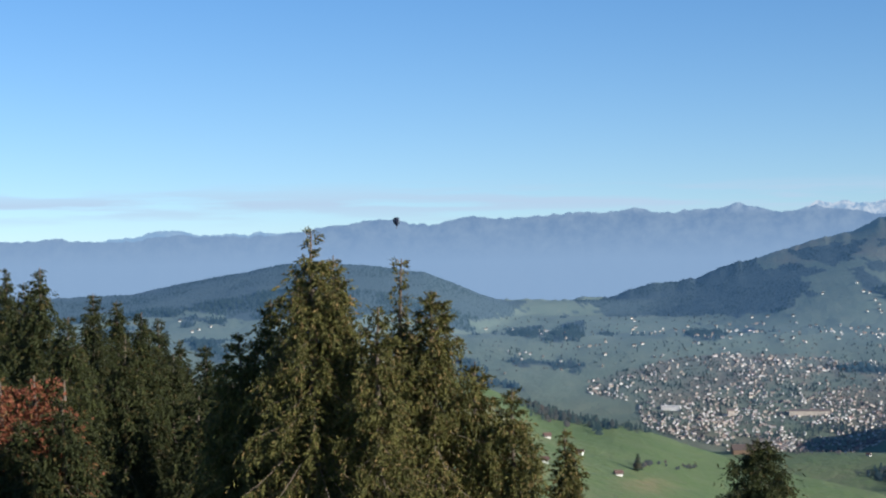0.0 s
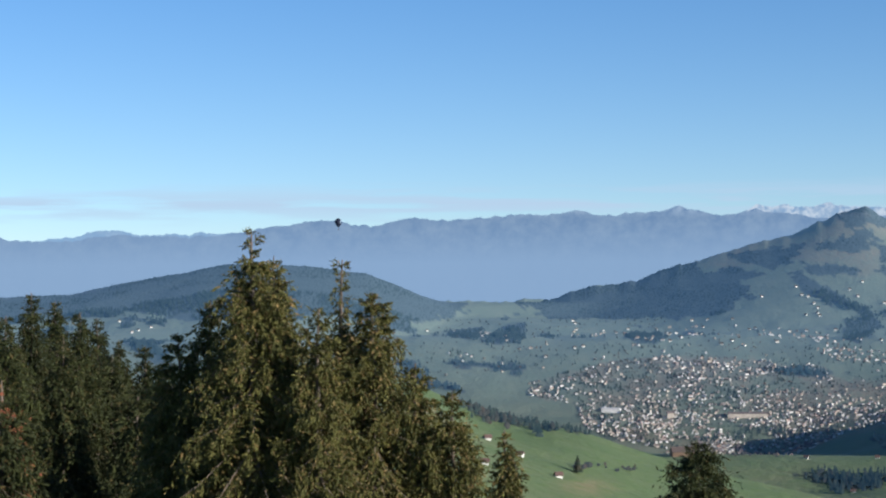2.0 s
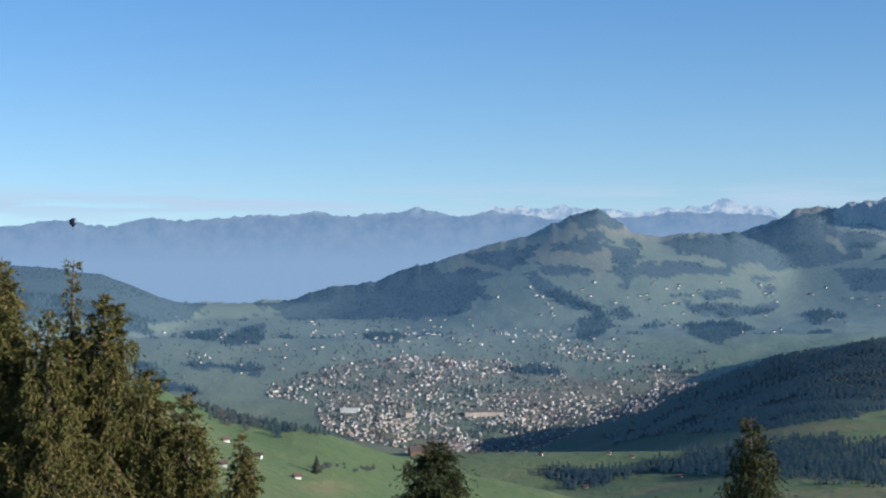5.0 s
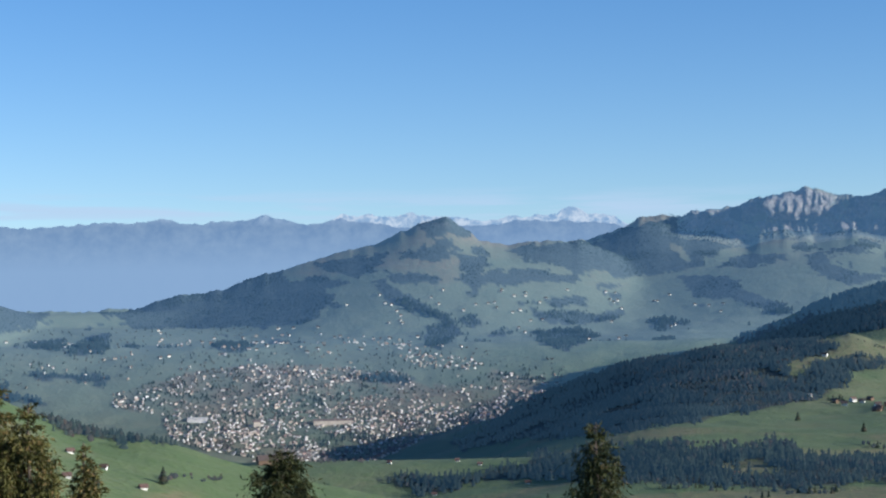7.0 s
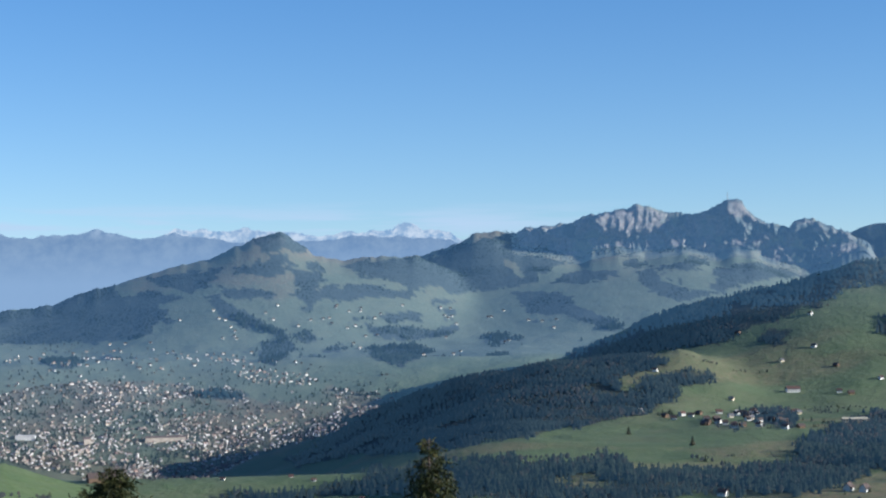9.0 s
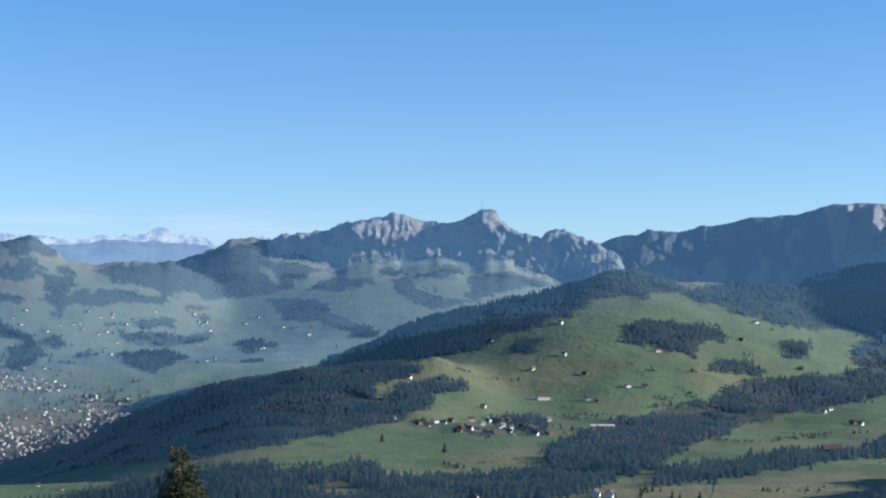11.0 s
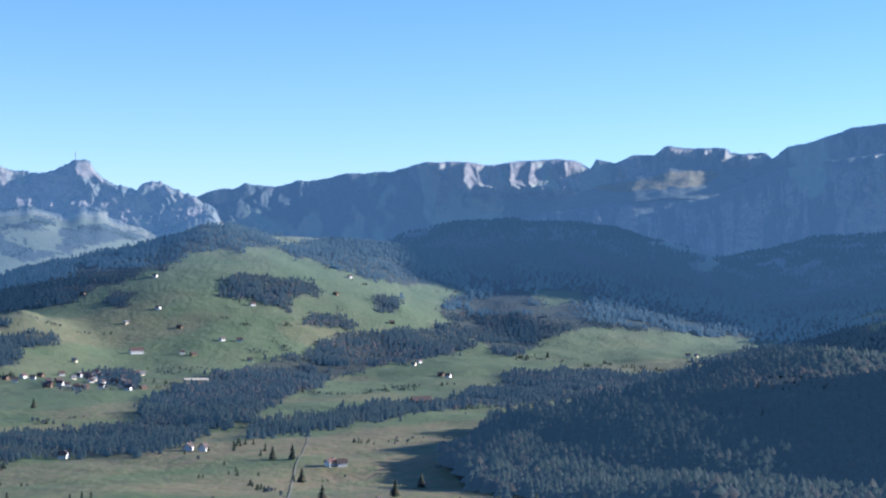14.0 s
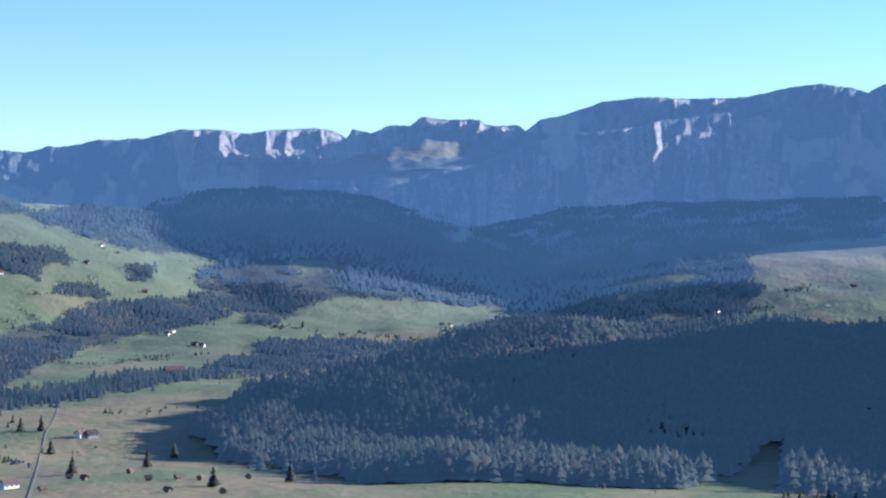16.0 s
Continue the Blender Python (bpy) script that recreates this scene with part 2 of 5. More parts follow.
def land(az, r):
    """Height of the ground, from the lookout's own ground level."""
    az, r = np.asarray(az, float), np.asarray(r, float)
    x, y = r * np.sin(np.radians(az)), r * np.cos(np.radians(az))
    vale = ease(13, 24, az) * (1 - ease(130, 170, az))
    z = np.interp(r, BASE_R, BASE_TOWN) * (1 - vale) + np.interp(r, BASE_R, BASE_VALE) * vale
    z = z + ease(400, 1200, r) * (6 * fbm(x / 420, y / 420, 4) + 1.6 * fbm(x / 90, y / 90, 3))
    z = upper(z, ridge(az, r, SHOULDER, 1100, 0.035, 0.35, 60, 0.02), 6)
    z = upper(z, ridge(az, r, BIG_WOOD, [(40, 1150), (46, 1300), (55, 1500), (70, 1700)], 0.14, 0.10, 60, 0.05, 0.8, lower=11), 10)
    z = upper(z, ridge(az, r, NOSE, [(14, 2400), (20, 2450), (30, 2500)], 0.10, 0.35, 60, 0.05, 1.0, lower=9), 8)
    z = upper(z, ridge(az, r, FLANK, [(20, 2700), (28, 2900), (34, 3000), (40, 3150)], 0.23, 0.45, 70, 0.03, 1.0, lower=7), 14)
    z = upper(z, ridge(az, r, DARK_HILL, [(36, 3250), (44, 3400), (52, 3350)], 0.26, 0.4, 90, 0.03, 1.0, lower=9), 14)
    z = upper(z, ridge(az, r, SOUTH_HILL, 3650, 0.18, 0.4, 90, 0.03, 1.0, lower=9), 14)
    z = upper(z, ridge(az, r, SHADING_MASSIF, 4150, 0.9, 0.8, 50), 10)
    z = upper(z, ridge(az, r, SHADING_HILL, 1560, 0.3, 0.3, 60), 10)
    z = upper(z, ridge(az, r, LEFT_HILL, 4150, 0.24, 0.4, 80, 0.02, 2.0), 8)
    z = upper(z, ridge(az, r, PEAK_HILL, 4250, 0.40, 0.5, 22, 0.05, 3.0), 8 + 26 * ease(6, 12, az))
    face = ridge(az, r, CLIFFS, 4420, 0.34, 0.6, 5, 0.055, 4.0) - (cliff_height(az) * (1 - ease(40, 330, 4420 - r)) + 62 * ease(40, 330, 4420 - r)) * ease(0, 1, (4420 - r) / 34)
    z = upper(z, face, np.interp(r, [4000, 4300], [34, 4]))
    z = z + 4.5 * ease(1500, 2200, r) * (1 - 0.7 * ease(3800, 4050, r)) * fbm(x / 170 + 5, y / 170, 4) * (1 - ease(4090, 4130, r))
    near = ease(30, 160, r)
    return z * near + (1 - near) * np.interp(r, BASE_R, BASE_TOWN) + EYE


def inside(poly, a, e):
    """Which points lie in a polygon of (bearing, elevation) corners."""
    hit = np.zeros(np.shape(a), bool)
    for (x0, y0), (x1, y1) in zip(poly, poly[1:] + poly[:1]):
        if y0 != y1:
            hit ^= ((y0 > e) != (y1 > e)) & (a < (x1 - x0) * (e - y0) / (y1 - y0) + x0)
    return hit


# woods and the clearings in them, placed to fit the camera's view: bearing and elevation from the lookout, with their
# least and greatest reach
WOODS, CLEARINGS = [], []


def wood(name, near, far, *corners):
    WOODS.append((list(corners), near, far))


def clearing(name, near, far, *corners):
    CLEARINGS.append((list(corners), near, far))


wood("nose wood", 1500, 2560, (16.72, -4.97), (17.28, -4.58), (18.95, -3.75), (20.44, -3.21), (21.75, -2.67), (23.42, -2.4), (24.63, -2.22), (26.01, -2.1), (27.3, -2.14), (28.4, -2.29), (28.57, -3.21), (28.38, -3.58), (27.1, -4.04), (25.07, -4.44), (24.14, -4.64), (22.65, -4.89), (21.54, -5.06), (20.42, -5.05), (19.31, -5.19), (17.83, -5.23))
wood("flank wood", 2300, 3250, (24.82, -2.21), (26.61, -1.32), (28.06, -0.69), (29.7, -0.28), (31.73, 0.09), (33.39, 0.52), (34.32, 0.92), (35.25, 0.92), (36.37, 0.62), (36.56, 0.33), (35.63, 0.14), (34.51, 0.17), (33.77, -0.09), (33.03, -0.43), (31.92, -0.84), (30.81, -1.32), (29.89, -1.69), (28.06, -1.94), (26.25, -2.36))
wood("dark hill wood", 2300, 3600, (36.74, 0.23), (38.05, 0.55), (38.6, 0.46), (40.27, 0.47), (41.01, 0.71), (42.86, 1.17), (44.69, 1.27), (46.5, 1.19), (48.12, 0.92), (50.74, 0.39), (50.74, -1.45), (49.54, -2.0), (45.96, -2.22), (43.05, -2.24), (42.86, -1.23), (42.49, -0.95), (40.46, -0.96), (39.35, -0.69), (38.23, -0.26))
wood("south wood", 2000, 3800, (51.27, 0.11), (53.49, 0.63), (55.34, 0.81), (57.73, 1.03), (59.73, 1.07), (64.5, 1.22), (64.53, -0.02), (61.2, -0.3), (59.95, -0.84), (60.51, -1.93), (58.87, -1.6), (55.39, -1.95), (54.85, -2.8), (52.44, -2.57), (51.69, -2.49), (47.59, -2.04), (45.72, -1.47), (51.1, -0.45))
wood("stream wood", 1200, 3000, (22.19, -6.04), (23.24, -5.71), (25.37, -5.67), (27.17, -5.96), (29.36, -5.85), (32.3, -5.51), (32.67, -5.01), (33.78, -4.28), (34.89, -3.98), (36.38, -3.54), (38.24, -3.05), (38.61, -2.68), (40.46, -2.48), (42.86, -2.28), (43.23, -2.98), (40.84, -3.55), (38.61, -3.94), (38.06, -4.4), (36.01, -5.24), (34.9, -5.79), (33.79, -6.19), (32.31, -6.52), (29.73, -6.5), (27.18, -6.82), (23.95, -6.76), (22.19, -6.54))
wood("slope wood", 2000, 3100, (35.26, -0.83), (36.19, -0.68), (38.05, -1.01), (38.24, -1.25), (37.31, -1.53), (37.31, -1.9), (36.38, -1.63), (35.07, -1.31))
wood("knoll wood", 2000, 3200, (39.81, -1.37), (40.65, -1.46), (40.65, -1.89), (39.91, -1.89))
wood("spur wood", 2000, 3000, (31.09, -1.76), (31.55, -1.3), (32.1, -1.3), (32.01, -1.73))
wood("strip wood", 1800, 3000, (37.68, -2.12), (39.35, -2.3), (39.17, -2.49), (37.87, -2.31))
wood("lane wood", 1200, 2500, (35.83, -5.64), (37.69, -5.27), (40.47, -4.88), (43.78, -4.48), (43.97, -4.81), (41.95, -5.09), (37.87, -5.73), (36.02, -5.97))
wood("east wood", 1700, 3300, (55.39, -1.95), (57.59, -1.44), (59.05, -1.23), (59.96, -1.57), (58.7, -2.15), (57.61, -2.36), (55.96, -2.77), (55.22, -2.51))
wood("russet wood", 700, 1250, (2.41, -3.93), (3.62, -4.13), (4.45, -4.82), (4.35, -5.09), (3.24, -4.74))
wood("edge wood", 700, 1300, (4.58, -4.65), (5.84, -4.66), (6.95, -5.11), (6.39, -5.27), (4.72, -5.0))
wood("field wood", 1100, 2400, (15.36, -5.48), (17.59, -5.04), (19.81, -4.96), (21.28, -5.52), (23.84, -5.61), (25.47, -5.51), (26.73, -5.5), (26.9, -5.86), (25.47, -5.96), (25.28, -6.32), (26.72, -6.58), (24.01, -6.78), (19.42, -6.61), (16.83, -6.6), (14.97, -7.13), (12.75, -6.37), (12.94, -6.19), (14.97, -6.49), (17.2, -6.33), (18.69, -5.88), (16.84, -5.68))
wood("big wood", 850, 1700, (48.57, -4.75), (46.91, -5.1), (45.43, -5.45), (43.78, -5.75), (42.87, -6.45), (42.25, -7.03), (43.25, -7.5), (43.81, -7.76), (45.85, -7.93), (47.34, -8.28), (48.83, -8.63), (50.7, -8.77), (53.49, -8.65), (56.27, -8.68), (57.74, -8.41), (59.01, -8.0), (60.45, -7.22), (60.71, -6.66), (61.7, -6.8), (61.72, -8.06), (64.7, -8.6), (67, -8.6), (67, -2.7), (64.59, -2.8), (61.98, -3.0), (59.82, -3.1), (57.45, -3.1), (55.43, -3.35), (53.57, -3.25), (52.09, -3.45), (49.86, -3.9))
wood("far hill wood", 3400, 4300, (-24.36, -0.19), (-15.08, -0.6), (-9.97, -0.34), (-8.21, -0.11), (-6.43, 0.29), (-5.52, 0.54), (-4.07, 0.58), (-0.59, 0.35), (0.52, -0.11), (1.63, -0.59), (2.74, -0.88), (2.0, -1.5), (0.88, -1.62), (1.25, -2.09), (0.14, -1.89), (-1.33, -1.31), (-2.8, -1.41), (-6.25, -1.47), (-8.04, -1.16), (-9.98, -1.38), (-15.09, -1.47), (-24.36, -1.12))
wood("hollow wood", 2000, 3600, (0.32, -2.79), (0.87, -2.98), (1.98, -3.64), (2.72, -3.93), (1.98, -3.82), (1.05, -3.63), (0.41, -3.25))
wood("hollow wood", 2500, 4000, (-8.21, -2.13), (-7.12, -2.07), (-7.12, -2.81), (-7.85, -2.8))
wood("slope foot wood", 1700, 3300, (42.22, -1.7), (42.86, -1.23), (44.14, -1.04), (45.96, -1.49), (46.86, -1.39), (47.76, -1.84), (50.73, -1.99), (50.73, -2.22), (47.76, -2.24), (45.78, -2.4), (45.51, -2.96), (44.33, -3.24), (43.59, -2.98), (42.86, -2.43))
wood("spur copse", 1700, 3000, (31.18, -1.54), (31.55, -1.17), (32.1, -1.26), (32.21, -1.63), (31.73, -1.82))
wood("nose edge wood", 1700, 3000, (27.52, -3.37), (27.7, -2.86), (28.61, -2.68), (29.8, -2.65), (29.8, -2.94), (28.61, -3.1), (28.52, -3.52))
wood("hedge wood", 1700, 3000, (37.86, -1.99), (38.61, -1.93), (39.44, -2.17), (39.35, -2.36), (38.24, -2.23))
wood("village copse", 1500, 3000, (30.63, -3.94), (31.56, -3.81), (32.3, -3.94), (32.67, -4.22), (32.3, -4.46), (31.19, -4.35))
wood("village copse", 1500, 3000, (29.35, -4.76), (29.72, -4.39), (30.27, -4.34), (30.55, -4.86), (30.09, -5.18), (29.54, -5.12))
clearing("slope clearing", 1700, 3400, (45.05, -1.42), (45.78, -1.12), (46.86, -1.15), (46.77, -1.41), (45.96, -1.52))
clearing("nose clearing", 1700, 2700, (26.44, -3.0), (26.98, -2.73), (28.61, -2.37), (29.07, -2.41), (28.61, -2.61), (27.61, -2.86), (27.43, -3.19))
clearing("field clearing", 700, 2600, (12.15, -6.29), (13.6, -5.87), (16.16, -5.8), (18.19, -5.77), (18.37, -6.05), (16.89, -6.24), (15.42, -6.4), (13.96, -6.55), (12.15, -6.51))
clearing("long field clearing", 700, 2450, (15.98, -5.65), (17.64, -5.34), (19.12, -5.25), (20.6, -5.16), (22.64, -4.84), (23.94, -4.66), (25.8, -4.36), (27.64, -4.17), (29.47, -4.44), (31.83, -4.61), (32.72, -5.15), (31.28, -5.43), (29.28, -5.68), (27.08, -5.64), (25.97, -5.4), (25.05, -5.45), (24.49, -5.58), (23.01, -5.58), (21.71, -5.68), (20.04, -5.85), (18.37, -5.9), (16.9, -5.84))
clearing("field clearing", 700, 2400, (23.56, -6.09), (25.78, -6.0), (26.89, -6.09), (26.7, -6.31), (25.04, -6.39), (23.56, -6.31))
wood("summit wood", 3900, 4300, (14.83, 1.94), (15.3, 2.21), (15.67, 2.21), (16.04, 1.98), (16.6, 1.51), (16.32, 1.23), (15.86, 1.42), (15.3, 1.37), (14.92, 1.41))
wood("west flank wood", 3300, 4300, (4.3, -1.0), (8.09, -0.24), (9.0, 0.12), (10.1, 0.41), (10.65, 0.01), (11.95, 0.09), (12.31, -0.1), (11.57, -0.37), (11.75, -0.8), (11.2, -1.35), (10.46, -1.49), (7.54, -1.47), (5.37, -1.49))
wood("shoulder wood", 3300, 4300, (11.21, 0.47), (11.58, 0.61), (12.32, 0.72), (13.06, 0.83), (13.81, 1.08), (13.8, 0.86), (13.43, 0.49), (13.06, 0.21), (12.32, 0.13), (11.95, 0.31))
wood("high strip wood", 3300, 4300, (14.08, 0.95), (15.29, 0.9), (15.76, 0.93), (15.76, 0.65), (14.92, 0.62), (14.18, 0.7))
wood("high copse", 3300, 4300, (15.85, 0.93), (16.78, 0.74), (16.96, 0.46), (16.4, 0.18), (16.03, 0.47))
wood("middle strip wood", 3300, 4300, (13.43, 0.21), (14.54, 0.2), (15.66, 0.0), (15.56, -0.24), (14.73, -0.17), (13.8, -0.07))
wood("middle copse", 3300, 4300, (16.12, 0.19), (17.33, 0.31), (17.7, 0.08), (17.7, -0.2), (16.77, -0.19), (16.58, -0.56), (16.21, -0.37))
wood("gully wood", 3300, 4300, (13.43, -0.07), (13.98, -0.26), (14.54, -0.73), (15.28, -1.02), (15.83, -1.39), (15.64, -1.48), (14.9, -1.1), (13.98, -0.82), (13.52, -0.35))
wood("lower copse", 3000, 4300, (14.9, -1.57), (15.93, -1.3), (15.92, -1.86), (15.45, -2.32), (14.9, -2.22), (14.99, -1.85))
wood("east strip wood", 3300, 4300, (17.8, 0.26), (18.45, 0.26), (19.93, -0.03), (19.84, -0.22), (18.63, -0.11), (17.89, -0.02))
wood("saddle wood", 3300, 4440, (17.53, 0.97), (18.64, 1.15), (20.5, 1.13), (21.62, 1.62), (22.36, 1.85), (24.19, 1.96), (25.83, 2.03), (25.83, 1.29), (24.73, 0.75), (23.26, 0.58), (21.97, 0.23), (20.49, 0.15), (19.19, 0.34), (18.27, 0.73))
wood("pasture copse", 3300, 4300, (19.09, -0.68), (20.11, -0.65), (20.11, -0.91), (19.18, -0.96))
wood("pasture wood", 3300, 4300, (18.25, -1.04), (19.55, -1.14), (21.4, -1.16), (21.4, -1.34), (19.73, -1.52), (18.62, -1.42))
wood("stream copse", 3000, 4300, (18.24, -1.88), (19.55, -1.7), (20.47, -1.89), (19.72, -2.35), (18.8, -2.25))
wood("town copse", 2500, 4300, (12.66, -3.21), (13.96, -3.13), (14.7, -3.33), (13.77, -3.45))
wood("dale copse", 2500, 4300, (8.17, -2.05), (8.9, -2.02), (9.08, -2.21), (8.44, -2.32))
wood("dale wood", 2500, 4300, (2.19, -1.77), (3.15, -1.75), (3.15, -2.15), (2.18, -2.13))
wood("dale wood", 2500, 4300, (3.24, -2.24), (3.94, -1.8), (4.66, -1.77), (4.57, -2.17), (3.59, -2.34))
wood("dale strip wood", 2300, 4300, (2.18, -2.76), (3.23, -2.87), (4.65, -3.08), (4.47, -3.35), (3.23, -3.14), (2.18, -3.03))
wood("pasture strip wood", 3200, 4440, (17.04, 0.13), (17.83, 0.13), (19.16, 0.1), (20.23, 0.14), (20.05, -0.14), (18.45, -0.14), (17.75, -0.32), (17.04, -0.23))
wood("under cliff wood", 3300, 4440, (21.48, 1.11), (22.39, 1.39), (24.21, 1.58), (25.68, 1.78), (26.98, 1.54), (26.79, 1.26), (25.87, 1.26), (25.5, 0.98), (24.22, 0.7), (23.85, 0.24), (22.39, 0.14), (21.13, -0.05), (20.23, 0.32), (20.4, 0.96))
wood("scarp wood", 3200, 4440, (23.3, 0.05), (24.95, -0.04), (25.32, -0.59), (26.8, -0.96), (26.43, -1.24), (25.51, -0.96), (24.96, -0.78), (23.49, -0.59))
wood("alp copse", 3300, 4440, (24.4, 0.51), (25.5, 0.66), (26.43, 0.7), (26.24, 0.43), (25.32, 0.33), (24.22, 0.24))
wood("alp wood", 3300, 4440, (27.35, 0.61), (27.91, 0.71), (28.65, 0.15), (29.58, -0.03), (29.58, -0.31), (28.28, -0.22), (27.72, 0.15))
wood("alp wood", 3300, 4440, (27.91, 0.8), (28.83, 1.08), (29.58, 1.27), (29.76, 0.8), (28.84, 0.62))
wood("alp wood", 3300, 4440, (29.58, 0.15), (29.76, 0.71), (30.88, 0.86), (32.56, 0.72), (33.49, 0.72), (32.37, 0.34), (30.88, 0.16))
wood("cliff foot wood", 3300, 4440, (25.68, 1.54), (26.98, 1.41), (28.65, 1.55), (30.14, 1.46), (31.62, 1.42), (33.49, 1.42), (34.04, 1.65), (34.04, 1.28), (32.56, 1.18), (30.88, 1.22), (29.02, 1.34), (27.16, 1.23), (25.87, 1.3))
clearing("alp clearing", 3300, 4440, (22.94, 1.03), (23.3, 1.14), (23.67, 0.7), (23.49, 0.47), (23.03, 0.55))
wood("plateau wood", 1700, 3300, (42.78, -1.06), (45.17, -0.74), (47.21, -0.71), (51.48, -0.63), (55.19, -0.56), (59.77, -0.57), (60.32, -1.02), (60.36, -2.66), (58.0, -3.0), (53.39, -3.11), (51.71, -3.05), (53.2, -2.76), (53.19, -2.55), (51.52, -2.59), (48.72, -2.36), (46.86, -2.33), (45.57, -2.68), (44.65, -2.75), (43.54, -2.43), (42.8, -1.89))
wood("plateau band wood", 1450, 2700, (43.57, -4.46), (44.67, -3.93), (46.14, -3.69), (48.56, -3.88), (50.6, -3.4), (52.09, -3.04), (53.57, -2.93), (52.47, -3.59), (48.76, -4.58), (46.16, -4.71), (44.68, -4.91), (41.93, -4.84))
clearing("high clearing", 2000, 3400, (45.21, -1.26), (45.73, -1.1), (46.84, -1.12), (47.03, -1.42), (46.11, -1.62), (45.28, -1.56))
clearing("crest clearing", 3000, 3600, (48.95, 0.59), (49.79, 0.53), (50.54, 0.37), (51.47, 0.13), (50.54, 0.11), (49.42, 0.37))
clearing("plateau clearing", 1700, 3300, (55.4, -1.82), (56.32, -1.54), (57.97, -1.36), (58.88, -1.38), (58.7, -1.55), (57.06, -1.69), (56.33, -1.88))
clearing("plateau clearing", 1700, 3300, (55.87, -2.0), (57.25, -1.91), (57.25, -2.15), (55.96, -2.24))
clearing("plateau clearing", 1500, 3300, (56.53, -2.87), (57.63, -2.66), (59.63, -2.54), (59.63, -2.76), (58.0, -2.87))
clearing("humped meadow", 1300, 3300, (45.57, -2.68), (46.86, -2.37), (48.72, -2.39), (51.52, -2.6), (53.19, -2.57), (53.01, -2.78), (51.71, -2.97), (50.6, -3.31), (49.67, -3.51), (48.56, -3.73), (46.88, -3.54), (45.86, -3.48), (45.58, -3.33))
clearing("wood edge meadow", 700, 1500, (57.74, -8.62), (59.56, -7.97), (60.62, -7.03), (61.43, -6.99), (61.35, -7.54), (60.65, -8.5))


def woods(az, r, z):
    """Where the woods stand: 0 or 1."""
    e = np.degrees(np.arctan2(z - EYE, r))
    a = az + 0.24 * fbm(az * 1.6, e * 2.6, 5, 0.65)
    e = e + 0.09 * fbm(az * 1.6 + 9, e * 3.4, 5, 0.65)
    out = np.zeros(np.shape(az))
    for poly, near, far in WOODS:
        out = np.maximum(out, (inside(poly, a, e) & (r > near) & (r < far)).astype(float))
    # small copses strewn over the far pastures
    out = np.maximum(out, ((fbm(az * 1.1 + 2, e * 3.2 + 1, 5, 0.55) > 0.78) & (r > 3350) & (r < 4400) & (az < 35)).astype(float))
    for poly, near, far in CLEARINGS:
        out = out * (1 - (inside(poly, a, e) & (r > near) & (r < far)))
    return out


def sheet(name, az, r, z, mat, masks, wrap=False):
    """A grid of ground over bearings and reaches, as one mesh."""
    rows, cols = z.shape
    co = np.empty((rows, cols, 3))
    co[..., 0], co[..., 1], co[..., 2] = r * np.sin(np.radians(az)), r * np.cos(np.radians(az)), z
    i = np.arange(rows * cols).reshape(rows, cols)
    nxt = np.roll(i, -1, 1) if wrap else i[:, 1:]
    cur = i if wrap else i[:, :-1]
    f = np.stack([cur[:-1], cur[1:], nxt[1:], nxt[:-1]], -1).reshape(-1, 4)[:, ::-1]
    me = bpy.data.meshes.new(name)
    me.vertices.add(rows * cols)
    me.vertices.foreach_set("co", co.astype(np.float32).ravel())
    me.loops.add(f.size)
    me.loops.foreach_set("vertex_index", f.astype(np.int32).ravel())
    me.polygons.add(len(f))
    me.polygons.foreach_set("loop_start", np.arange(0, f.size, 4, dtype=np.int32))
    me.update(calc_edges=True)
    for key, values in masks.items():
        me.attributes.new(key, "FLOAT", "POINT").data.foreach_set("value", np.asarray(values, np.float32).ravel())
    me.polygons.foreach_set("use_smooth", np.ones(len(me.polygons), bool))
    me.materials.append(mat)
    return new(name, me)


# ---- the ground: one grid, split where the far side's painted haze glow begins ----
AZ = np.concatenate([np.arange(-18, 67.01, 0.1), np.arange(67.5, 98, 0.5), np.arange(99, 340, 3.0)])
AZ = np.where(AZ > 180, AZ - 360, AZ)
RR = np.concatenate([[0.0, 0.6, 1.4], np.geomspace(3, 700, 44), np.arange(710, 2000, 13), np.arange(2000, 3960, 16), np.arange(3965, 4230, 11), np.arange(4232, 4262, 3), np.arange(4270, 4370, 12), np.arange(4374, 4436, 4), [4470, 4560, 4700, 4930]])
ga, gr = np.meshgrid(AZ, RR)
gz = land(ga, gr)
gw = woods(ga, gr, gz)
gx, gy = gr * np.sin(np.radians(ga)), gr * np.cos(np.radians(ga))
ge = np.degrees(np.arctan2(gz - EYE, np.maximum(gr, 0.01)))
bare = ease(-0.05, 0.6, fbm(gx / 260 + 3, gy / 150, 4)) * (1 - ease(1200, 2200, gr)) * ease(30, 38, ga) + 0.65 * ease(0.15, 0.5, fbm(gx / 220, gy / 120 + 7, 4)) * (1 - ease(2200, 3000, gr))
TOWN = [(4.72, -3.64), (6.53, -3.10), (8.72, -2.81), (9.83, -2.64), (11.30, -2.85), (13.90, -2.97), (15.00, -3.63), (17.61, -3.11), (18.72, -3.30), (19.46, -3.67), (17.22, -4.62), (14.99, -5.15), (13.87, -5.69), (12.75, -6.18), (11.27, -6.01), (9.25, -5.79), (7.06, -5.37), (6.51, -5.00), (6.25, -4.32), (4.72, -4.04)]
bare = np.maximum(bare, 0.9 * ease(0.0, 0.35, fbm(gx / 120 + 1, gy / 60 + 4, 4)) * (1 - ease(1150, 1500, gr)) * ease(26, 34, ga))
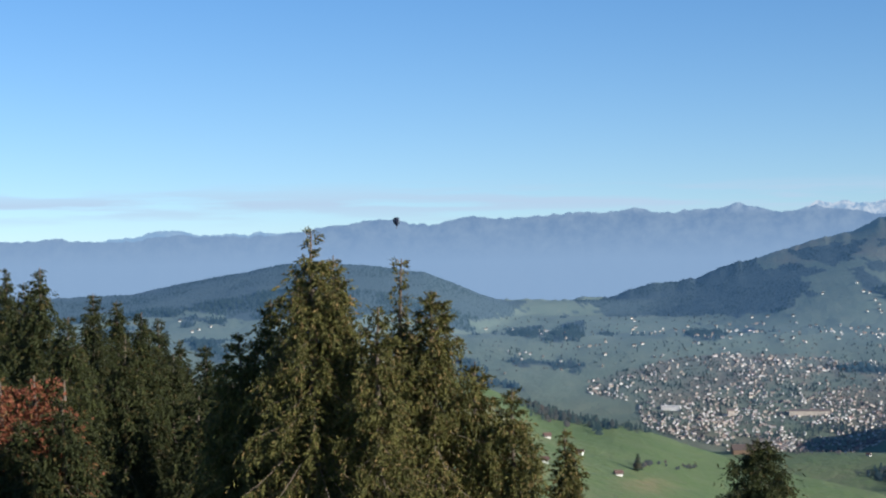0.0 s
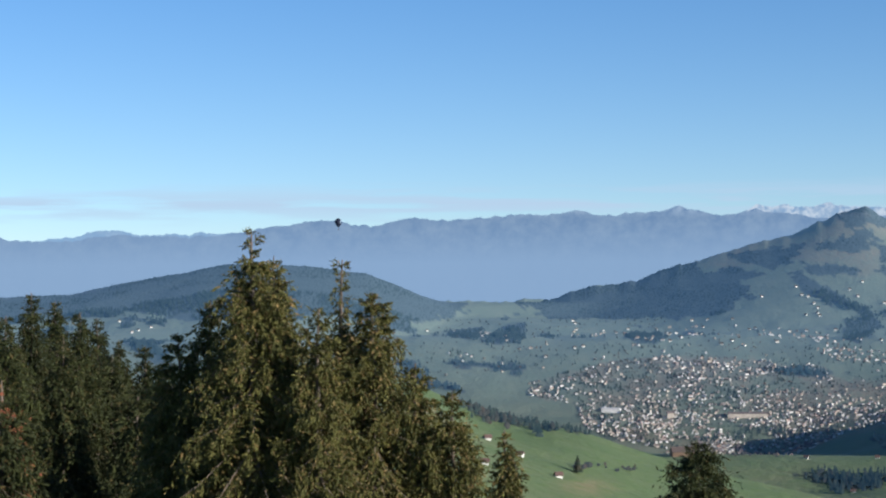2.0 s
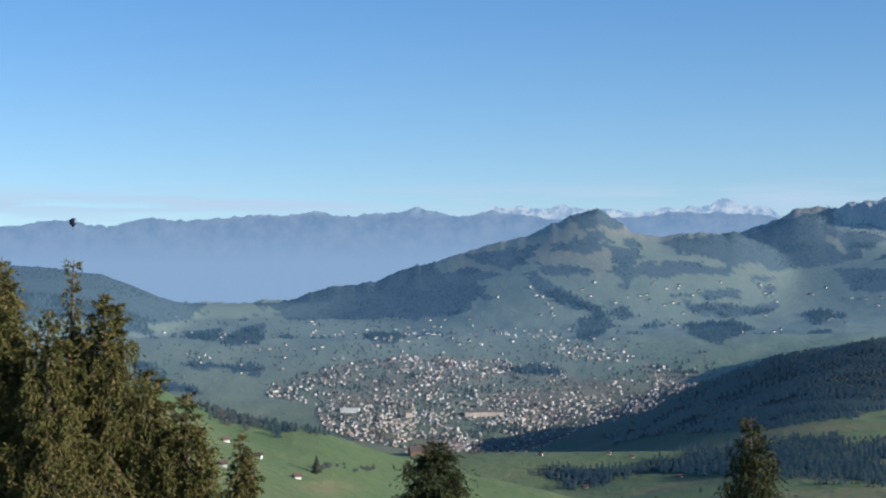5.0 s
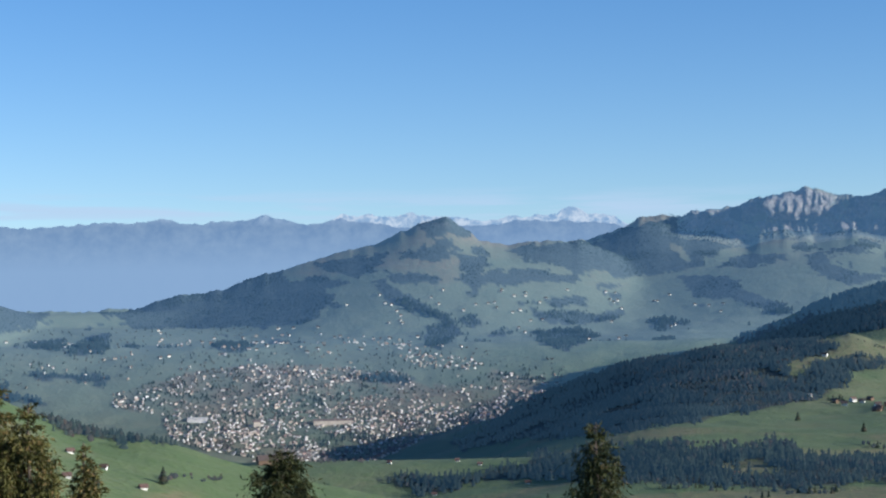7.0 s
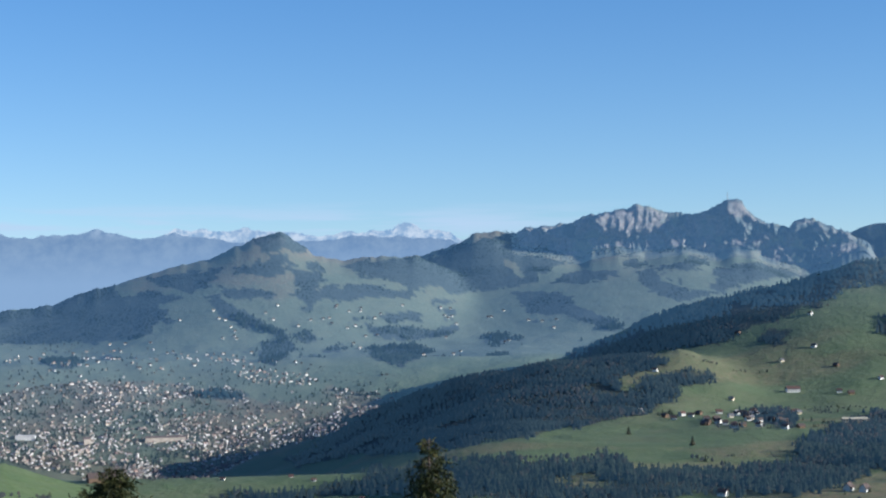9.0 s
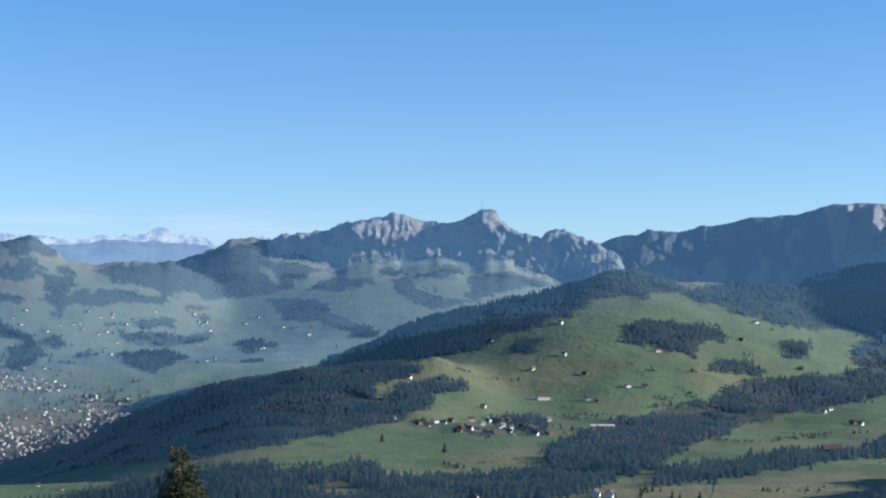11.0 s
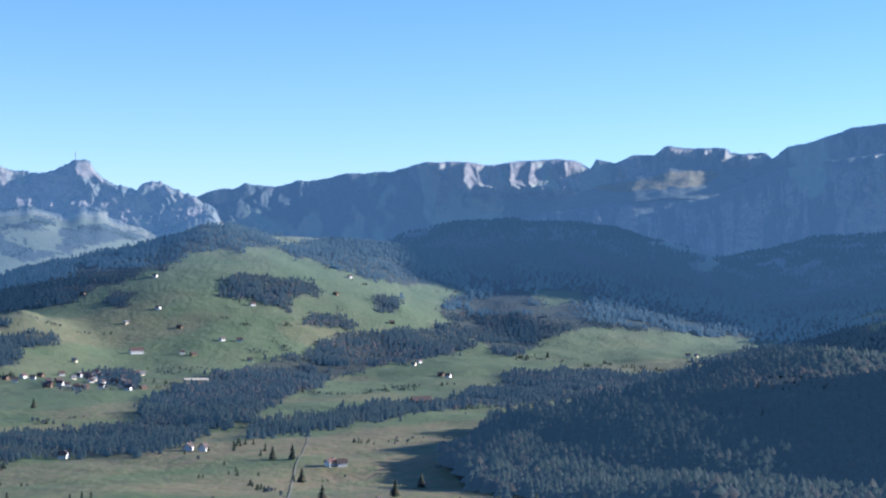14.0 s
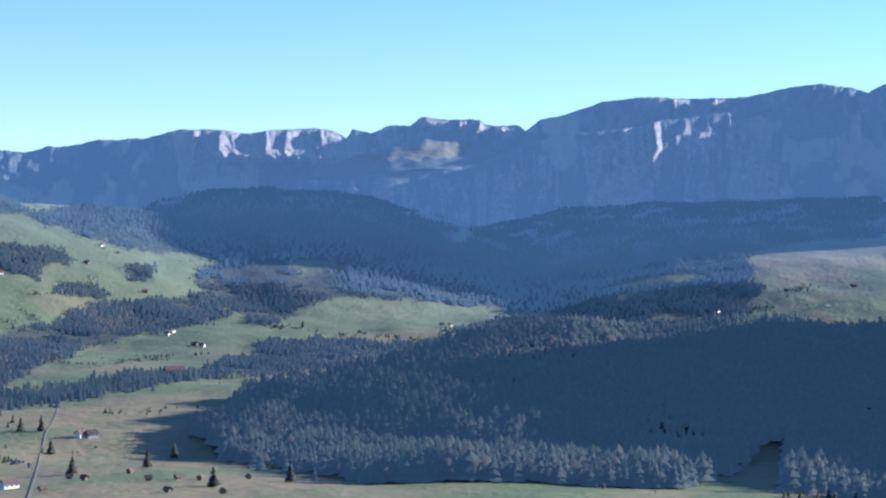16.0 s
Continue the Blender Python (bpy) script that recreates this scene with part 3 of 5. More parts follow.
bare = np.maximum(bare, 0.8 * np.exp(-((ga - 6.6) / 0.9) ** 2 - ((ge + 7.0) / 0.25) ** 2))
bare = np.maximum(bare, ease(56.5, 58.5, ga) * ease(1900, 2200, gr) * (1 - ease(2900, 3200, gr)) * ease(-0.3, 0.3, fbm(gx / 180, gy / 110, 4)))
# brown pasture high on the far hills
bare = np.maximum(bare, ease(3500, 3700, gr) * ease(-0.1, 1.1, ge + 0.5 * fbm(ga * 0.7, ge * 2, 4)) * ease(6, 12, ga) * np.clip(0.55 + 0.7 * fbm(gx / 170 + 8, gy / 170, 4), 0, 0.9))
built = inside(TOWN, ga + 0.3 * fbm(ga, ge * 2, 3), ge + 0.15 * fbm(ga + 7, ge * 2, 3)) & (gr > 1900)
bare = np.maximum(bare, built * np.clip(0.5 + 0.6 * fbm(gx / 60, gy / 60, 3), 0, 0.9))
bare = bare * ease(250, 600, gr)
# how much painted haze the ground colours take on, growing with reach
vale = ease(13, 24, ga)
haze_tint = (1 - vale) * np.clip((gr - 1100) / 1800, 0, 1) + vale * np.clip((gr - 1000) / 5200 + 0.5 * ease(3000, 3500, gr), 0, 1)
summit = ease(0.0, 0.3, fbm(ga * 3, gr / 60, 4)) * np.exp(-((ga - 15.4) / 0.7) ** 2) * ease(4190, 4240, gr) * 0.6
gz = gz - 7 * ease(4300, 4345, gr) * ease(22.6, 23.2, ga) * (1 - ease(34.9, 35.3, ga))
# air sets how strongly the painted haze glows
masks = {"wood": gw, "rock": summit, "bare": bare, "haze_tint": haze_tint, "air": ease(2480, 3400, gr)}
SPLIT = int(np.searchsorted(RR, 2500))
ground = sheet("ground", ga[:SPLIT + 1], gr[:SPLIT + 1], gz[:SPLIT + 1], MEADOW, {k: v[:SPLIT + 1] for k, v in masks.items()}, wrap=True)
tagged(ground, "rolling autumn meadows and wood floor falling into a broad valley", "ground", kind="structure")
far_side = sheet("hazed_hills", ga[SPLIT:], gr[SPLIT:], gz[SPLIT:], MOUNTAIN, {k: v[SPLIT:] for k, v in masks.items()}, wrap=True)
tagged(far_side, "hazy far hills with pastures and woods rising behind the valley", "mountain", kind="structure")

# ---- mountains behind the valley ----
WALLS = [(31, 0.8), (33.2, 1.6), (34.14, 1.85), (34.51, 2.0), (34.88, 2.09), (35.34, 2.11), (35.71, 2.3), (35.99, 2.24), (36.45, 2.22), (36.82, 2.22), (37.19, 2.31), (37.38, 2.4), (37.65, 2.37), (38.11, 2.46), (38.66, 2.6), (39.03, 2.67), (39.58, 2.65), (39.94, 2.71), (40.49, 2.76), (41.03, 2.9), (41.6, 3.08), (43, 3.11), (43.8, 2.96), (44.7, 3.14), (46, 3.23), (46.7, 3.13), (47.04, 2.91), (47.2, 3.22), (47.8, 3.1), (48.4, 3.33), (49.1, 3.36), (49.45, 3.64), (51.4, 3.58), (51.6, 3.42), (52.7, 3.44), (52.9, 3.26), (53.4, 3.63), (54.4, 3.87), (55.4, 4.25), (56.6, 4.41), (57.8, 4.36), (59.4, 4.37), (60.2, 4.47), (61.3, 4.71), (62.4, 4.87), (63.2, 4.75), (63.9, 4.57), (64.4, 4.87), (68, 5)]
BUTTRESS = [(43, 0.8), (45.8, 1.49), (48.6, 1.83), (51, 1.97), (52.9, 2.83), (54.2, 3.13), (56.8, 3.49), (57.3, 3.63), (59.5, 3.92), (60.5, 2.92), (62.4, 2.67), (64.5, 3.22), (68, 3.4)]


def crags(a, z, warp):
    """How far crags stand out of a rock face: pillars at three scales, each with a broad side turned to the south."""
    out = np.zeros(a.shape)
    for pitch, deep in ((0.83, 26), (0.37, 13), (0.16, 6)):
        u = warp / pitch + 0.9 * fbm(a / pitch * 0.35, z / 70 + pitch, 3)
        u = u - np.floor(u)
        out = out + deep * np.where(u < 0.3, u / 0.3, (1 - u) / 0.7) * np.clip(0.5 + 0.9 * fbm(a / pitch * 0.4 + 3, z / 40, 3), 0, 1.3)
    return out


def mountain(name, label, line, reach, front, back, width, span, deep, rough, cliff, wood, rock, haze_tint, mat, relief=14.0, step=0.065, drop_over=30.0, amp=13.0, folds=(), brown=0.0, air=1.0):
    az = np.arange(span[0], span[1], step)
    s = np.concatenate([np.linspace(-deep, -120, 48), np.linspace(-115, 12, 44), np.linspace(30, 160, 4)])
    ma, ms = np.meshgrid(az, s)
    mr = (np.interp(ma, GRID, blurred(reach, 2.0)) if isinstance(reach, list) else reach) + ms
    mx, my = mr * np.sin(np.radians(ma)), mr * np.cos(np.radians(ma))
    side = ease(0, 90, -ms)
    mz = ridge(ma, mr, line, reach, front, back, width, rough, 2.0) + EYE
    if cliff:
        deep_in = np.clip(cliff(ma) / 30, 0, 1) * ease(0, 12, -ms) * (1 - ease(90, 260, -ms))
        mr = mr - amp / 30 * crags(ma, mz, ma + 0.10 * fbm(ma * 2, mz / 30, 4, 0.6)) * deep_in
    mz = mz + relief * side * fbm(mx / 260, my / 260, 5, 0.5) + 2.5 * side * fbm(mx / 45, my / 45, 3)
    if cliff:
        hc = cliff(ma)
        edge = drop_over * (1 + 0.5 * fbm(ma * 1.2, 0 * ma, 3))
        mz = mz - hc * ease(0, 1, -ms / edge) + hc * ease(150, 420, -ms)
    masks = {"wood": wood(ma, ms, mr, mz), "rock": rock(ma, ms, mr, mz), "bare": ease(-0.2, 0.6, fbm(ma * 0.8 + 4, ms / 200, 4)) * (0.3 + 0.7 * ease(18, 24, ma)), "haze_tint": haze_tint + 0 * ma, "air": 1 + 0 * ma}
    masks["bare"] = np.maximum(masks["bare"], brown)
    # painted haze glow, weaker where the sheet is not wood-coloured
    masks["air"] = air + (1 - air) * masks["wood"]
    # faces of rock that stand out and turn towards the south, painted with pale stone to look sunlit
    height = np.degrees(np.arctan2(mz - EYE, mr)) + 0.10 * fbm(ma * 4, ms / 30, 3)
    bend = ma + 0.10 * fbm(ma * 1.5, mz / 35 + 3, 4, 0.6)
    for start, end, depth, low, stone in folds:
        t = (bend - start) / (end - start)
        block = (t > 0) * (1 - ease(1, 1.15, t)) * ease(low - 0.12, low + 0.12, height) * ease(2, 10, -ms)
        mr = mr - depth * (1 - np.clip(t, 0, 1)) * block
        masks["rock"] = np.maximum(masks["rock"], stone * block * ease(-0.5, -0.1, fbm(ma * 5, mz / 30, 4)))
        masks["wood"] = masks["wood"] * (1 - block * (stone > 0))
    ob = sheet(name, ma, mr, mz, mat, masks)
    return tagged(ob, label, "mountain", kind="structure")


def no_rock(a, s, r, z):
    return 0 * a


# rock colour is concentrated where the pillars are meant to look sunlit
def wall_rock(a, s, r, z):
    band = ease(0, 6, -s) * (1 - ease(25, 60, -s + 30 * fbm(a * 1.3, s / 60, 3)))
    return band * ease(-0.1, 0.2, fbm(a * 2.6 + 7, z / 60, 5, 0.6)) * (0.25 + 0.75 * ease(42.2, 43.2, a) * (1 - ease(47.5, 50, a)))


def spire_size(a):
    return 20 * np.exp(-((a - 59.9) / 0.8) ** 2) + 20 * ease(48, 53, a)


def spire_rock(a, s, r, z):
    spires = ease(20, 45, spire_size(a)) * ease(0, 8, -s) * (1 - ease(55, 95, -s)) * ease(-0.3, 0.1, fbm(a * 3, z / 60, 4))
    scars = 0.85 * ease(-0.05, 0.45, fbm(a * 4 + 3, z / 80, 5, 0.6)) * ease(10, 40, -s)
    return np.maximum(spires, scars)


ALP = [(46.49, 2.94), (47.15, 2.71), (47.71, 2.4), (48.64, 2.51), (49.75, 2.81), (51.05, 3.02), (51.79, 2.96), (51.05, 2.63), (50.5, 2.33), (49.01, 2.24), (47.71, 2.13), (46.97, 2.32)]


# wood colour round the pasture blends the sheet into the painted wall shade
def alp_surround(a, s, r, z):
    e = np.degrees(np.arctan2(z - EYE, r))
    return 1.0 - inside(ALP, a + 0.12 * fbm(a * 3, e * 5, 4), e + 0.05 * fbm(a * 3 + 4, e * 5, 4))


# the wood floor's dark blue colour stands in for shade on the rock
def wall_shade(a, s, r, z):
    return ease(-0.55, -0.3, fbm(a * 0.8 + 8, s / 150, 4))


# the limestone face: crags that stand out from the crest and turn towards the sun
ma, mr = np.meshgrid(np.arange(22.8, 35.2, 0.035), np.concatenate([np.linspace(4325, 4378, 10), np.linspace(4381, 4423, 44), np.linspace(4426, 4436, 3)]))
mz = land(ma, mr)
drop = np.clip((4420 - mr) / 36, 0, 1)
edge = ease(22.9, 23.6, ma) * (1 - ease(34.5, 35.1, ma))
crag = ease(0.02, 0.25, drop) * (1 - ease(0.96, 1.25, (4420 - mr) / 36)) * edge
warp = ma + 0.10 * fbm(ma * 2, mz / 30, 4, 0.6)
saw = 0.65 * crags(ma, mz, warp)
ledge = 5 * fbm(ma * 0.7, mz / 11, 3)
# bright faces get extra pale rock colour to look sunlit
bright = np.zeros(ma.shape)
for start, end, depth, low in ((26.0, 28.3, 85, 1.95), (23.6, 24.1, 22, 1.55), (24.2, 24.9, 30, 1.75), (25.3, 25.7, 20, 1.9), (30.2, 31.1, 34, 2.4)):
    t = (warp - start) / (end - start)
    block = (t > 0) * (1 - ease(1, 1.2, t)) * ease(low - 0.15, low + 0.1, np.degrees(np.arctan2(mz - EYE, mr)) + 0.12 * fbm(ma * 4, mz / 20, 3))
    saw = saw + depth * (1 - np.clip(t, 0, 1)) * block
    bright = np.maximum(bright, block)
face_rock = crag * np.clip(0.42 + 1.0 * fbm(ma * 2.2 + 5, mz / 25, 4, 0.6) + bright, 0, 1)
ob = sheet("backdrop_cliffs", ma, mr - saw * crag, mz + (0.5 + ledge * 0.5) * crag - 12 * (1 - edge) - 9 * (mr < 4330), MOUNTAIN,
           {"wood": ease(-0.25, 0.1, fbm(ma * 2, mz / 30 + 9, 4)) * (1 - face_rock) * ease(4330, 4370, mr), "rock": face_rock, "bare": 0.5 + 0 * ma, "haze_tint": 0.9 + 0 * ma, "air": 1.5 + 0 * ma})
tagged(ob, "pale limestone cliffs along the crest of the mountain", "mountain", kind="structure")
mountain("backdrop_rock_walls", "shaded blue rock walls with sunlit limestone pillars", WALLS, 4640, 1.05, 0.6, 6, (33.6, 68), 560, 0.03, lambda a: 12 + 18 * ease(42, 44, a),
         wall_shade, wall_rock, 1.0, FAR_MOUNTAIN, relief=22, amp=26.0, step=0.04,
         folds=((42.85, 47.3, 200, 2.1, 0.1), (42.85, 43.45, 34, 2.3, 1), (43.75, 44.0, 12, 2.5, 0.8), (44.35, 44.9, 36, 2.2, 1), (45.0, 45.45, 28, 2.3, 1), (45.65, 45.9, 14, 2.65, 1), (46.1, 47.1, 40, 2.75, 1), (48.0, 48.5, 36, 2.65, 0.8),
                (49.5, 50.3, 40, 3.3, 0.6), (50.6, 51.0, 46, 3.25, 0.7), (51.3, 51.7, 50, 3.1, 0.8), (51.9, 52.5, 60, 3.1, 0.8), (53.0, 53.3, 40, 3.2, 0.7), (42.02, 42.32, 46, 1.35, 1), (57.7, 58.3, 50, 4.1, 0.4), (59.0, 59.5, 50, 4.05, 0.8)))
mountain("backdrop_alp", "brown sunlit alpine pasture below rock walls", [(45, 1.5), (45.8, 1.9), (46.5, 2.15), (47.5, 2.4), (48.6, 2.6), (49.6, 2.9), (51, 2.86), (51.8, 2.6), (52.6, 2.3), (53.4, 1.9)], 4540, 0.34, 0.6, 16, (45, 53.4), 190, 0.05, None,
         alp_surround, no_rock, 0.5, FAR_MOUNTAIN, relief=5, brown=0.95, air=0.75,
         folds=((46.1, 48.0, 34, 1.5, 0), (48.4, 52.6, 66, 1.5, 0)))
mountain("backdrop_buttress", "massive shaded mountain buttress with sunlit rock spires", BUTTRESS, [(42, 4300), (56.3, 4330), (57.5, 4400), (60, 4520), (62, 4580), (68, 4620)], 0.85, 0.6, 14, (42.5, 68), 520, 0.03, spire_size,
         wall_shade, spire_rock, 1.0, FAR_MOUNTAIN, relief=26, drop_over=22.0, amp=26.0, step=0.04,
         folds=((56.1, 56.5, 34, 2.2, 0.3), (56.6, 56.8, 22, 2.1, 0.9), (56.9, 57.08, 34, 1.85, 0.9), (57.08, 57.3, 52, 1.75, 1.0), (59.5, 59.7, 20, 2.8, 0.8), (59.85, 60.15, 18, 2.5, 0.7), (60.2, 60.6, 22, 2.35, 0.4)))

# far and snowy ranges as a backdrop, haze painted into their glow
FAR_RANGE = [(-25, 1.0), (-14.3, 1.13), (-12.7, 1.21), (-10.7, 1.1), (-9.4, 1.22), (-8.4, 1.3), (-7.1, 1.25), (-5.8, 1.24), (-4.1, 1.49), (-2.8, 1.72), (-1.5, 1.74), (-0.4, 1.54), (1, 1.82), (2.2, 1.73), (3.07, 1.82), (4.13, 1.9), (4.67, 1.99), (5.38, 1.88), (6.37, 2.07), (7.0, 1.95), (7.55, 1.92), (8.37, 2.02), (9.19, 1.92), (9.65, 2.13), (10.11, 1.97), (11.03, 1.84), (11.59, 1.93), (12.33, 1.98), (13.44, 1.8), (14.55, 1.62), (16.79, 1.74), (17.35, 1.8), (17.91, 1.88), (19.21, 1.85), (20.51, 1.83), (21.06, 1.72), (22.5, 1.6), (26, 1.4)]
SNOW_RANGE = [(-25, 0), (-11, 1.15), (-9.0, 1.45), (-7.5, 1.3), (3.5, 1.6), (6, 1.8), (9, 1.8), (11.2, 1.78), (11.96, 1.98), (12.33, 2.17), (12.7, 2.08), (13.07, 2.15), (13.5, 2.0), (14.0, 2.08), (14.56, 2.14), (15.3, 2.05), (16.0, 1.98), (16.79, 1.88), (17.3, 1.95), (17.72, 2.06), (18.2, 1.95), (18.65, 2.04), (19.3, 2.11), (19.68, 2.30), (19.96, 2.36), (20.23, 2.1), (20.7, 2.08), (21.25, 1.92), (21.62, 1.8), (23, 1.6), (26, 1.4)]


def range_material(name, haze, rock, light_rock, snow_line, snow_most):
    """A far range whose emission carries the haze, paler towards its foot, with some snow on the heights."""
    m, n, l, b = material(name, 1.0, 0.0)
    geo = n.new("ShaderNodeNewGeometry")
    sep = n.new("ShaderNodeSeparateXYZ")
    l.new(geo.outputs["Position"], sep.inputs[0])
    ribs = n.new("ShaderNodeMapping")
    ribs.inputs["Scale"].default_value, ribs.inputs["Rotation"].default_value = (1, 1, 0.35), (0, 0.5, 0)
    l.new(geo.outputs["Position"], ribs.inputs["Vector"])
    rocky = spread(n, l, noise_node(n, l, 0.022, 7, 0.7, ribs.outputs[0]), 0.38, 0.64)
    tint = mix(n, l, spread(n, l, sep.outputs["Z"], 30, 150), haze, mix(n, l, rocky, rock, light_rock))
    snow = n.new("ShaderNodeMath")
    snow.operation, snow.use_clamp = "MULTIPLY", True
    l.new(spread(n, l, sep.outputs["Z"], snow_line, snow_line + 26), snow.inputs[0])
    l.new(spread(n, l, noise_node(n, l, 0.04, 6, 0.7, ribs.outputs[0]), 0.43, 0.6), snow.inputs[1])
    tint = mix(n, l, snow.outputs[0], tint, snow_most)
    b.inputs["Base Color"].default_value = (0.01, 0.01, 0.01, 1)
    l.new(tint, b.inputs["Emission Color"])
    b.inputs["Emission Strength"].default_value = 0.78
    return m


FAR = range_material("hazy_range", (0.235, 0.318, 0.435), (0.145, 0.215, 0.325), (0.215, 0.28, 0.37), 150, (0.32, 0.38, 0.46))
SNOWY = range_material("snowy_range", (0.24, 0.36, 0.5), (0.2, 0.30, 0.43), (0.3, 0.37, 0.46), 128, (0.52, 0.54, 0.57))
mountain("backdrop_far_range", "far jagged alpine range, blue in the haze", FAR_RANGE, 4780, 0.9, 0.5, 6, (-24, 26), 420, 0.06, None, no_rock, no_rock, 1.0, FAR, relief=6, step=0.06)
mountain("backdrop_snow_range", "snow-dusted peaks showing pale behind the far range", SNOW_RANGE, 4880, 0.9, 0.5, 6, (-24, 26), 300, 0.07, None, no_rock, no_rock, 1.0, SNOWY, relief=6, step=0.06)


# ---- placing things to fit the camera's view, by bearing and elevation from the lookout ----
SIGHT = np.arange(-18, 67, 0.05)
REACH = np.concatenate([np.arange(500, 4000, 5.0), np.arange(4000, 4440, 4.0)])
sa, sr = np.meshgrid(SIGHT, REACH, indexing="ij")
RISE = np.maximum.accumulate(np.degrees(np.arctan2(land(sa, sr) - EYE, sr)), 1)


def spot(az, el):
    """Where the line of sight first meets the ground: reach and height."""
    row = RISE[int(np.clip(round((az + 18) / 0.05), 0, len(SIGHT) - 1))]
    r = float(REACH[min(int(np.searchsorted(row, el)), len(REACH) - 1)])
    return r, float(land(az, r))


def at(az, r, z=0.0):
    return (r * math.sin(radians(az)), r * math.cos(radians(az)), z)


def part(name, data, mat, parent=None, label=""):
    """Link a mesh, or a bmesh, as one object."""
    if isinstance(data, bmesh.types.BMesh):
        me = bpy.data.meshes.new(name)
        data.to_mesh(me)
        data.free()
        data = me
    if mat and not data.materials:
        data.materials.append(mat)
    ob = new(name, data)
    ob.parent = parent
    return tagged(ob, label)


def numpy_mesh(name, verts, tris, smooth=False):
    me = bpy.data.meshes.new(name)
    n, m = len(verts), len(tris)
    me.vertices.add(n)
    me.vertices.foreach_set("co", np.asarray(verts, np.float32).ravel())
    me.loops.add(m * 3)
    me.loops.foreach_set("vertex_index", np.asarray(tris, np.int32).ravel())
    me.polygons.add(m)
    me.polygons.foreach_set("loop_start", np.arange(0, m * 3, 3, dtype=np.int32))
    me.update(calc_edges=True)
    me.validate()
    me.polygons.foreach_set("use_smooth", np.full(m, smooth))
    return me


def repeat(verts, tris, places, sizes, turns, tilt):
    """Many turned and scaled copies of a small shape, joined; tilt leans their shading with the slope."""
    v, f = np.asarray(verts, float), np.asarray(tris, int)
    c, s = np.cos(turns)[:, None], np.sin(turns)[:, None]
    out = np.empty((len(places), len(v), 3))
    x, y = v[None, :, 0] * sizes[:, 0:1], v[None, :, 1] * sizes[:, 0:1]
    out[..., 0], out[..., 1] = x * c - y * s + places[:, 0:1], x * s + y * c + places[:, 1:2]
    out[..., 2] = v[None, :, 2] * sizes[:, 1:2] + places[:, 2:3]
    tri = f[None] + (np.arange(len(places)) * len(v))[:, None, None]
    soft = np.stack([0.45 * (v[None, :, 0] * c - v[None, :, 1] * s), 0.45 * (v[None, :, 0] * s + v[None, :, 1] * c), np.ones((len(places), len(v)))], -1)
    soft[..., :2] += tilt[:, None, :]
    soft /= np.linalg.norm(soft, axis=-1, keepdims=True)
    return out.reshape(-1, 3), tri.reshape(-1, 3), soft.reshape(-1, 3)


def conifer_shape(tiers, sides, seed):
    """A ragged spruce of unit height and crown radius: star-shaped skirts on a spindle."""
    rng = np.random.RandomState(seed)
    v, f = [], []
    for k in range(tiers):
        top, low = 1 - 0.9 * k / tiers * 0.9, 1 - 0.92 * (k + 1) / tiers
        wide = ((k + 1) / tiers) ** 0.8
        base = len(v)
        v.append((rng.uniform(-0.05, 0.05), rng.uniform(-0.05, 0.05), top))
        for i in range(sides):
            a = 2 * math.pi * (i + 0.5 * (k % 2)) / sides + rng.uniform(-0.2, 0.2)
            w = wide * (rng.uniform(0.85, 1.1) if i % 2 else rng.uniform(0.6, 0.85))
            v.append((w * math.cos(a), w * math.sin(a), low + rng.uniform(-0.05, 0.04)))
        f += [(base, base + 1 + i, base + 1 + (i + 1) % sides) for i in range(sides)]
    return v, f


def broadleaf_shape(seed, fine=1):
    """A lumpy round crown of unit height, on a short stem."""
    rng = np.random.RandomState(seed)
    bm = bmesh.new()
    bmesh.ops.create_icosphere(bm, subdivisions=fine, radius=1)
    for p in bm.verts:
        k = rng.uniform(0.72, 1.12)
        p.co = Vector((p.co.x * k, p.co.y * k, 0.56 + 0.44 * p.co.z * k))
    bmesh.ops.triangulate(bm, faces=bm.faces[:])
    bm.verts.index_update()
    v, f = [tuple(p.co) for p in bm.verts], [[p.index for p in q.verts] for q in bm.faces]
    bm.free()
    return v, f


def leaf_material(name, dark, light, odd, share, rough=0.45, gloss=1.0, ior=2.0):
    """Foliage that varies from clump to clump, a few clumps of another colour."""
    m, n, l, b = material(name, rough, gloss)
    b.inputs["IOR"].default_value = ior
    geo = n.new("ShaderNodeNewGeometry")
    rnd = geo.outputs["Random Per Island"]
    c = mix(n, l, spread(n, l, rnd, 0.0, 1.0 - share), dark, light)
    step = n.new("ShaderNodeMath")
    step.operation = "GREATER_THAN"
    step.inputs[1].default_value = 1.0 - share
    l.new(rnd, step.inputs[0])
    c = mix(n, l, step.outputs[0], c, odd)
    c = mix(n, l, spread(n, l, noise_node(n, l, 0.02, 4, 0.6, geo.outputs["Position"]), 0.3, 0.75), c, [v * 0.8 for v in dark])
    l.new(c, b.inputs["Base Color"])
    return m


